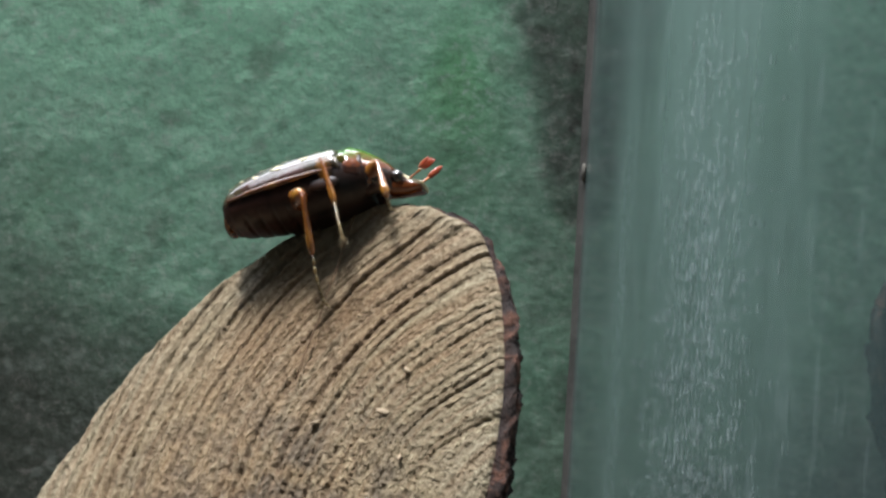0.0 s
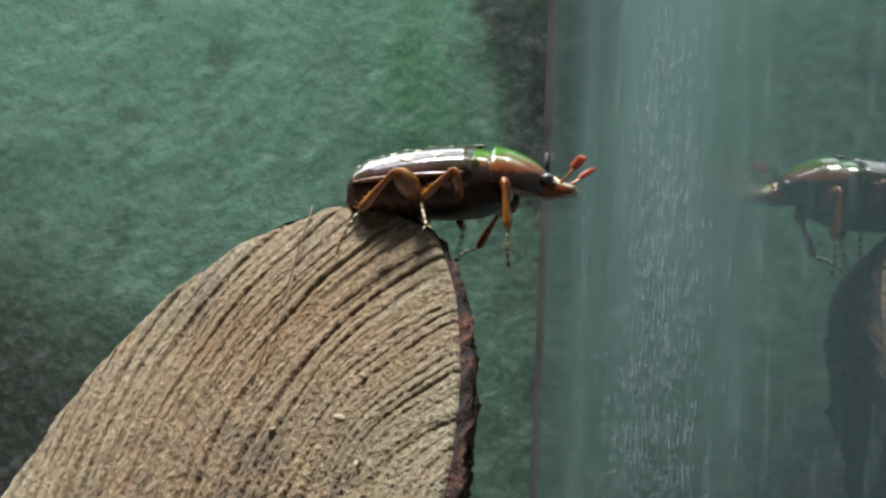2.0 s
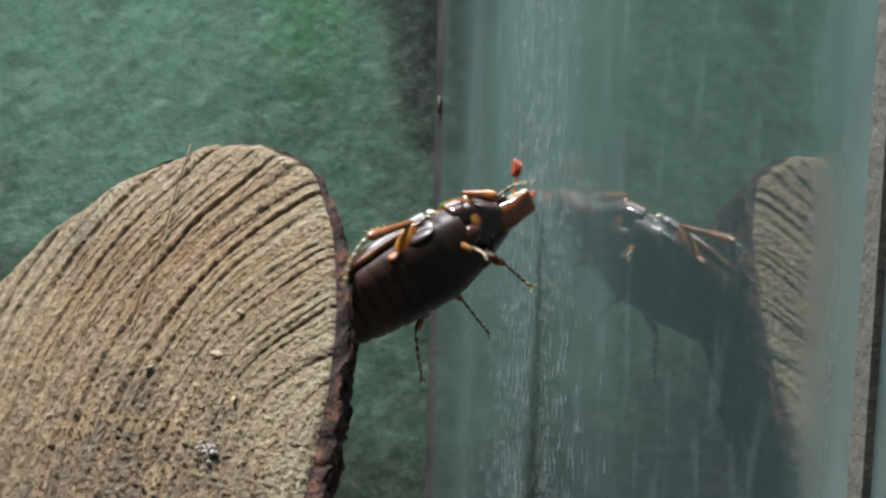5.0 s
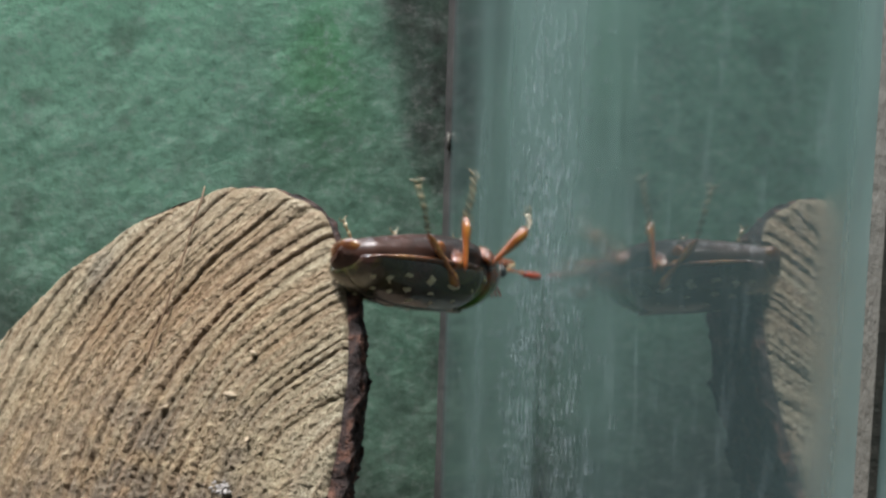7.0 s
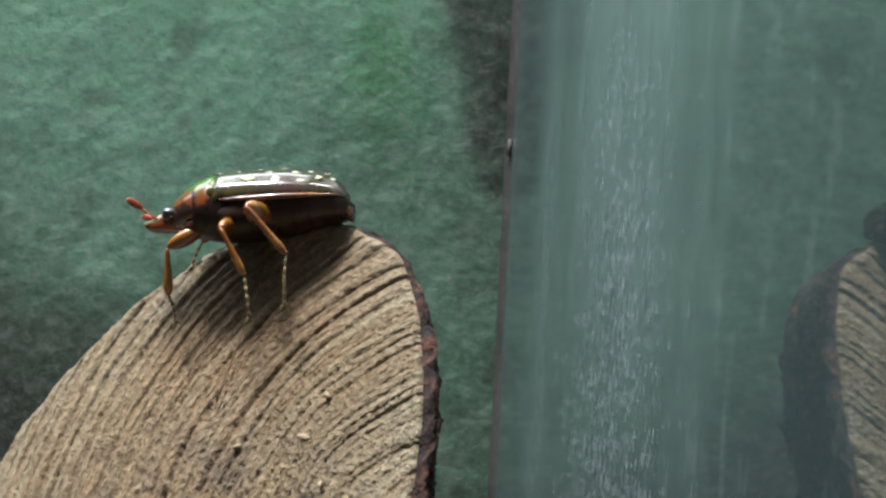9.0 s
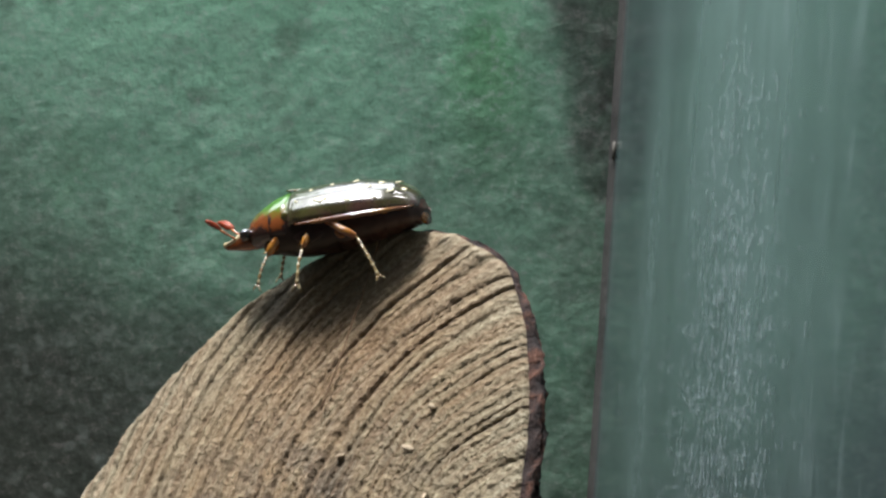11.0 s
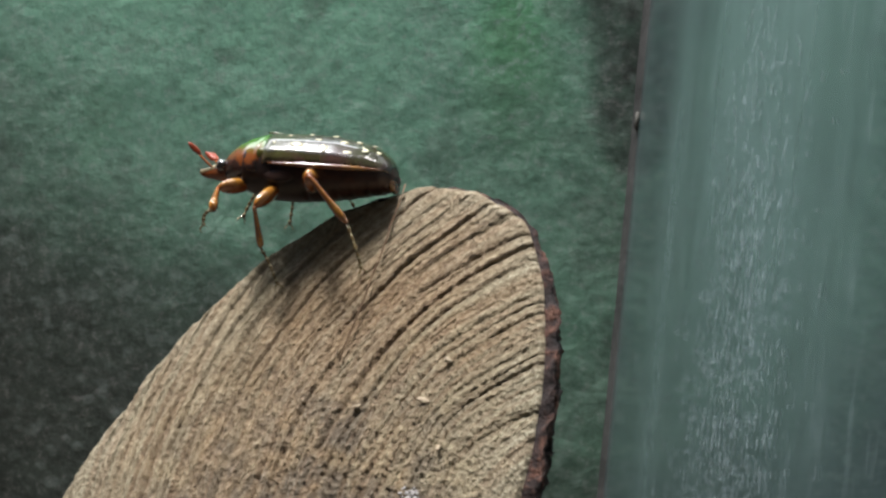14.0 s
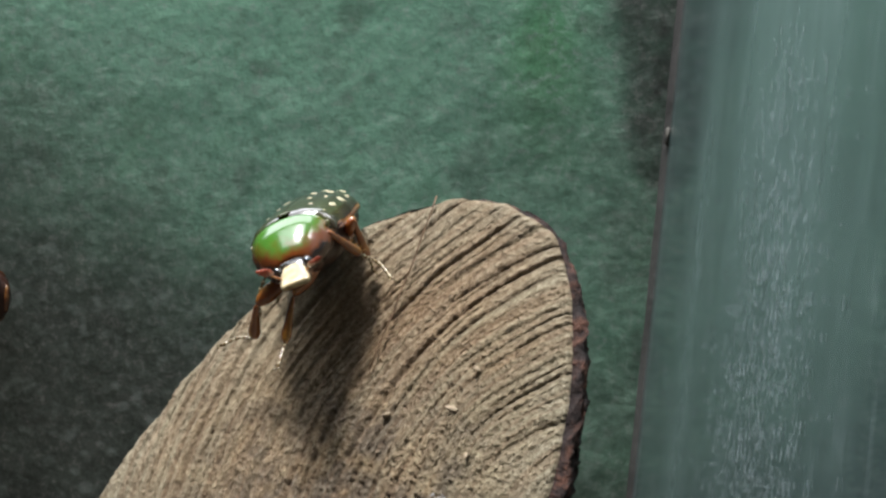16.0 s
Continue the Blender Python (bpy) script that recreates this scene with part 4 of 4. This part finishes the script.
def motions():
    body = [
        (0, pose(-0.0472, 0.2081, 0.1260, -24.4, -20.1, -6.8)),
        (0.5, pose(-0.0464, 0.2088, 0.1275, -22.6, -31.0, -10.9)),
        (1, pose(-0.0357, 0.2042, 0.1288, -26.8, -19.3, -20.3)),
        (1.5, pose(-0.0349, 0.2057, 0.1302, -3.1, -18.8, -45.3)),
        (2, pose(-0.0256, 0.2006, 0.1286, -14.7, -7.9, -15.2)),
        (2.5, pose(-0.0237, 0.1978, 0.1261, -5.6, -3.6, -12.9)),
        (3, pose(-0.0195, 0.1939, 0.1201, -19.0, -14.7, -16.9)),
        (3.5, pose(-0.0164, 0.1902, 0.1171, -24.6, -19.5, -20.8)),
        (4, pose(-0.0150, 0.1908, 0.1173, -22.3, -20.8, -24.3)),
        (4.5, pose(-0.0144, 0.1920, 0.1128, -27.8, -29.0, -20.6)),
        (4.7, pose(-0.0150, 0.1920, 0.1118, -31.8, -31.0, -20.6)),
        (5.225, pose(-0.0143, 0.1919, 0.1124, -74.5, -29.7, 23.6)),
        (5.75, pose(-0.0153, 0.1919, 0.1125, -108.0, -15.4, 40.4)),
        (6.275, pose(-0.0162, 0.1919, 0.1126, -135.5, 4.7, 46.6)),
        (6.8, pose(-0.0149, 0.1908, 0.1131, 163.4, 28.5, 52.3)),
        (7, pose(-0.0146, 0.1920, 0.1163, 164.5, 14.2, 29.3)),
        (7.2, pose(-0.0194, 0.1860, 0.1201, 136.3, -34.5, 46.0)),
        (7.35, pose(-0.0227, 0.1846, 0.1182, 144.8, -71.5, 10.8)),
        (7.5, pose(-0.0244, 0.1854, 0.1196, -7.4, -73.2, 128.4)),
        (8, pose(-0.0256, 0.1879, 0.1247, 14.3, -45.0, 116.9)),
        (8.5, pose(-0.0334, 0.1939, 0.1297, -10.1, -31.5, 167.1)),
        (9, pose(-0.0459, 0.2050, 0.1267, 17.9, 5.9, 175.0)),
        (9.5, pose(-0.0514, 0.2093, 0.1245, 14.4, 11.1, 154.5)),
        (11.8, pose(-0.0486, 0.2064, 0.1260, 2.2, 12.7, -179.0)),
        (12, pose(-0.0490, 0.2059, 0.1260, 17.7, 11.3, -179.5)),
        (12.5, pose(-0.0534, 0.2072, 0.1233, 13.3, 14.6, 175.2)),
        (13, pose(-0.0569, 0.2090, 0.1226, 16.6, 9.4, 178.8)),
        (13.5, pose(-0.0562, 0.2099, 0.1220, 11.4, 14.3, 163.8)),
        (14, pose(-0.0560, 0.2108, 0.1253, 11.3, 0.9, 170.6)),
        (14.5, pose(-0.0568, 0.2121, 0.1216, 17.6, 18.5, 162.5)),
        (15, pose(-0.0595, 0.2090, 0.1197, 25.7, 15.7, -174.3)),
        (15.5, pose(-0.0611, 0.2047, 0.1195, 22.8, 4.9, -139.0)),
        (16, pose(-0.0588, 0.2022, 0.1188, 26.1, 5.7, -99.2)),
    ]
    nods = [
        (0, fore_pose(13, -1, -0.5)),
        (0.5, fore_pose(10, 2, 0.3)),
        (1, fore_pose(4, 4, 0.6)),
        (1.5, fore_pose(-2, 10, 1.1)),
        (2, fore_pose(3, -1, 1.3)),
        (2.5, fore_pose(2, -1, 1.2)),
        (3, fore_pose(-4, 3, 1.4)),
        (3.5, fore_pose(-5, 3, 1.4)),
        (4, fore_pose(-14, 2, 0.8)),
        (4.5, fore_pose(-8, 2, 1.3)),
        (6.8, fore_pose(12, -8, -0.3)),
        (7, fore_pose(9, -8, -0.6)),
        (7.2, fore_pose(-15, -16, -0.8)),
        (7.5, fore_pose(22, 10, 0.1)),
        (8, fore_pose(18, 17, 1.4)),
        (8.5, fore_pose(16, -8, -1.0)),
        (9, fore_pose(1, -6, -1.0)),
        (9.5, fore_pose(-4, -3, -0.9)),
        (12, fore_pose(1, -4, -0.8)),
        (12.5, fore_pose(-4, -3, -0.8)),
        (13, fore_pose(-5, -7, -1.0)),
        (13.5, fore_pose(-9, -10, -1.0)),
        (14, fore_pose(-1, -10, -1.0)),
        (14.5, fore_pose(-2, -8, -1.0)),
        (15, fore_pose(1, -1, -0.1)),
        (15.5, fore_pose(11, -5, 0.5)),
        (16, fore_pose(8, 11, -0.1)),
    ]
    paces = collections.defaultdict(list)
    paces[2, -1] += [
        (0, -0.6, -9.6, -3.7, -1.6, -6.8, -10.7, -1.9, -4.9, -16.3),
        (0.5, -3.8, -9.4, -5.3, -5.6, -4.1, -10.4, -5.4, -4, -16.3),
        (1, -4.9, -8.9, -5.6, -9.7, -5.7, -10.6, -10.9, -2.9, -15.6),
        (1.5, -2.2, -9.9, -3.9, -7.6, -9.4, -9.3, -10, -11, -14.4),
        (2, -4.5, -9.1, 0.4, -10, -5.7, -3.6, -13.1, -5.8, -8.6),
        (2.5, -4.1, -8.5, 1.3, -11.2, -7.1, -1.1, -13.3, -2.5, -4.1),
        (3, 1.5, -8, -0.7, -5.8, -6.1, 0.2, -6.4, -11.4, -2.2),
        (3.5, 2, -7.3, -0.8, -5.1, -9.7, -1.7, -10.4, -7.1, -2.4),
    ]
    paces[2, -1] += [
        (4, 1.6, -8.2, -2.1, -5.9, -7.5, -1, -11.5, -5.9, -0.4),
        (4.5, 1.2, -8.4, -1.3, -1.9, -15.3, -0.3, -5.8, -11.7, 2.3),
    ]
    paces[0, -1] += [
        (0, 8.5, -4.5, -0.1, 8.8, -5.9, -6, 8.3, -1.9, -6),
        (0.5, 10.3, -5.3, -2.9, 10.9, -2.8, -8.3, 12.4, -1.1, -11.6),
        (1, 10.3, -5.9, -3, 13.1, -8.3, -7.7, 14.7, -4.8, -9),
        (1.5, 9.7, 0.7, -6.9, 11.1, -3.1, -11.2, 13.9, -5.1, -13.4),
        (2, 8, -7.1, -1.6, 8, -6.1, -7.5, 7.7, -5.6, -11.5),
        (2.5, 12, -1.9, -5.3, 12.4, -4, -10.9, 11.7, -1.2, -13.7),
        (3, 13, -1.1, -3.8, 14.4, -3.4, -9.1, 13.1, -0.5, -11.5),
        (3.5, 11.5, -4.3, -6, 14, -4.4, -11.5, 13.3, -3.4, -15.3),
    ]
    paces[0, -1] += [
        (4, 11.1, -6.2, -1.4, 17.1, -5.8, -1.8, 17.7, -2, -0.7),
        (4.5, 10.2, -6.5, -0.8, 15.9, -7.3, -2.5, 19.2, -6, -0.7),
        (16, 7.2, -6.6, -4.9, 4.7, -9.8, -9.3, 6.2, -13.4, -8.5),
    ]
    paces[1, -1] += [
        (0.5, 4.5, -6.4, -6.3, 2.8, -5.4, -12.4, 1.6, -4, -17),
        (1, 6.5, -5.7, -2.3, 4.8, -1, -6.3, 7.9, -0.4, -10.2),
        (1.5, 5.8, -6.9, -2.2, 6.1, -5.1, -8.3, 10.2, -3.3, -10.6),
        (2, 2.3, -7.7, 0.2, -2.6, -5, -2.8, -1.3, -8.1, -6.5),
        (2.5, 2.2, -6.7, 1.3, -3.5, -5, -1.2, -6.5, -3.6, -4.8),
        (3, 5, -7.6, -3.4, -1.2, -7.6, -4.8, -5.7, -5.5, -5.5),
        (3.5, 2.6, -8.5, -4.4, -2.9, -5.2, -4, -7.5, -4.6, -2.3),
        (4, -2.7, -4.6, -5.3, -2.6, -8.5, -10.5, -5.2, -4.3, -11.6),
    ]
    paces[1, -1] += [
        (4.5, 6.5, -1.6, -4, 9.7, 1.4, -8.7, 10.8, -0.3, -13.3),
    ]
    paces[0, 1] += [
        (1, 5.8, 6.5, -0.3, 6.9, 10.8, -4.3, 6.5, 8.5, -7.6),
        (1.5, 9.2, 5.4, -6.7, 5.5, 6.5, -11.3, 4.9, 6.7, -15.2),
        (2, 4.7, 6.3, -2.9, 1.1, 9, -6.8, -1.1, 6.1, -8.7),
        (2.5, 6.6, 6.7, -5.1, 7.1, 9.9, -10.1, 3.9, 9.3, -12.4),
        (7.5, 7.5, 6.2, -5.2, 5.2, 10.7, -2, 4.4, 9.5, -5.7),
        (8, 8.5, 6.8, -5.3, 4.5, 11.2, -5.8, 4.4, 9.5, -9.4),
        (8.5, 9.4, 3.2, -2.9, 10.1, 9.2, -3.2, 12.9, 10.8, -5.4),
        (9, 9.8, 2.7, -5.1, 10.5, 0.5, -10.7, 10, -1.9, -13.8),
    ]
    paces[0, 1] += [
        (9.5, 8.9, 6.2, -3.4, 8.9, 9.2, -8.7, 11, 6.3, -10.4),
        (12, 9.7, 2.3, -6.1, 10.1, -1.5, -10.8, 9.8, -1.9, -14.7),
        (12.5, 7.5, 6.8, -4.4, 8.4, 10.5, -9, 10, 7.5, -11.1),
        (13, 9.8, 3.3, -2, 12.5, 5.4, -6.9, 16.1, 6, -8.6),
        (13.5, 8.5, 5.9, -0.6, 9, 5.7, -6.6, 7.9, 8.1, -9.5),
        (14, 8.4, 5.1, -3.4, 8.2, 10.4, -6.2, 10, 7.9, -8.7),
        (14.5, 5.8, 6.9, -1.3, 5, 10.9, -5.8, 5.5, 7.2, -7.3),
        (15, 11.2, 2.5, -4, 11, 1.1, -9.8, 11.3, 0.9, -13.8),
    ]
    paces[0, 1] += [
        (15.5, 9.5, 0, -6.6, 9.9, -0.4, -12.6, 11.4, 1.9, -15.5),
        (16, 7.5, -1.5, -5.3, 9.7, -4.2, -10.2, 13.2, -4.8, -11.9),
    ]
    paces[1, 1] += [
        (2.5, -1.2, 7.6, -4.3, -3, 1.5, -4.9, -3.1, -3.5, -5.5),
        (7.5, 1.4, 8.4, -4.8, -1.3, 6.5, -10.3, -1.6, 6.6, -15.2),
        (8, -1.2, 7.7, -2.1, -6.6, 7.8, -5.6, -5.3, 6.6, -10.3),
        (8.5, 4.4, 7.6, -5, 0.1, 10.5, -8.7, 1.8, 11.2, -13.4),
        (9, 2.4, 8.7, -3.8, -0.2, 7.5, -9.5, -0.6, 6.9, -14.4),
        (9.5, 3.6, 7.3, -6.1, 4, 2.8, -10.6, 1.1, 6, -13.1),
        (12, 2.4, 8.5, -4.5, 0.3, 3.9, -8.5, -1.4, 3.3, -13.1),
        (12.5, 0.9, 7.9, -5.7, -1.5, 3.3, -9.5, -5.5, 2.5, -12.3),
    ]
    paces[1, 1] += [
        (13, 5.5, 5.8, -5.8, 3.5, 2.8, -11.1, 3.5, -1.4, -13.9),
        (13.5, 5.4, 7.1, -1.6, 6.8, 2.6, -5.9, 7.3, -0.9, -9.4),
        (14, 3.8, 7.6, -5.6, 3.4, 3.8, -10.8, 1, 3.3, -15.2),
        (14.5, 3.7, 8.4, -3.8, 3.9, 4.2, -8.7, 2.9, 2.8, -13.4),
        (15, 3.1, 8.6, -3.2, 0.7, 7.1, -8.9, -0.9, 6, -13.5),
        (15.5, 3.2, 7.4, -0.7, 2.4, 7.2, -7.1, 0.6, 3.6, -10.6),
        (16, 5.5, 5.2, 0.4, 1.5, 6.7, -4.4, -2.3, 6, -7.5),
    ]
    paces[2, 1] += [
        (7.5, -3.7, 7.9, 2.1, -7.9, 7.3, -4.2, -9.3, 5.6, -9.7),
        (8, -4.1, 8.4, 1.5, -8.6, 4.7, -3.5, -8.7, 3.2, -9.2),
        (8.5, 2.4, 4.4, 0.7, -3.9, 5.4, -3.3, -8.6, 6.7, -6.7),
        (9, -0.8, 9.7, -1.5, -5.3, 8.3, -7.5, -4.8, 7.6, -13.3),
        (9.5, -6.5, 8.9, -2.6, -11.2, 5.7, -7.6, -10.7, 1.6, -11.8),
        (12, -1.6, 9.9, -1.5, -5.5, 5.6, -6.4, -5.7, 4.9, -12.3),
        (12.5, -2.4, 10, -1.5, -8, 8.7, -6.4, -9.8, 6.6, -11.7),
        (13, -5.1, 9.7, -2.6, -11.1, 8.7, -7.2, -14, 6.3, -11.7),
    ]
    paces[2, 1] += [
        (13.5, -6.4, 8.9, -3.3, -10.4, 3.6, -6.9, -14.3, 4.4, -11.2),
        (14, -3.3, 10, -1.3, -8.4, 8.8, -6.8, -10.7, 8.3, -12.3),
        (14.5, -4, 10, -2.4, -7.6, 5.3, -7.2, -9.1, 3.6, -12.7),
        (15, -3.4, 10, -1.4, -7.5, 4.8, -5.2, -8.9, 3.5, -10.8),
        (15.5, 0.2, 7.9, 1.1, -5.1, 8.2, -4.4, -9.2, 7.1, -8.5),
        (16, 1.5, 7.5, 0.2, -2.9, 5.9, -5.9, 1.4, 9, -8.5),
    ]
    times = [i * 4 / 30 for i in range(121)]
    path = [(t, glide(body, t)) for t in times]
    walk(bug, path)
    tilt = [(t, glide(nods, t)) for t in times]
    for ob in FORE["walker"]:
        walk(ob, tilt)
    for row in range(3):
        for side in (1, -1):
            leg, rows, tracks = LEGS[("walker", row, side)], paces[row, side], ([], [], [])
            for t, m in tilt:
                hip = m @ leg[0] if row == 0 else leg[0]
                rest = REST[row].copy()
                rest.y *= side
                rest.x += 0.8 * math.sin(t * 5 + row * 2.1 + side)
                points = bend(leg, side, rest / 1000, hip)
                if rows:
                    near = min(abs(t - r[0]) for r in rows)
                    loose = min(1.0, max(0.0, near - 0.3) / 0.35)
                    points = [a.lerp(b, loose) for a, b in zip(pace(rows, t), points)]
                for track, p in zip(tracks, limb(leg, side, points, hip)):
                    track.append((t, p))
            for ob, track in zip(leg[4:], tracks):
                walk(ob, track)
    for side in (1, -1):
        ob = LEGS[("walker", "antenna", side)]
        rows = []
        for t, m in tilt:
            s = math.sin(t * 4.1 + side) * 0.25
            rows.append((t, m @ aim(Vector((12.6, side * 1.6, -1.0)) / 1000, Vector((0.8 + 0.2 * s, side * (0.45 - 0.3 * s), 0.5 + s)), Vector((0, 0, 1)))))
        walk(ob, rows)


motions()
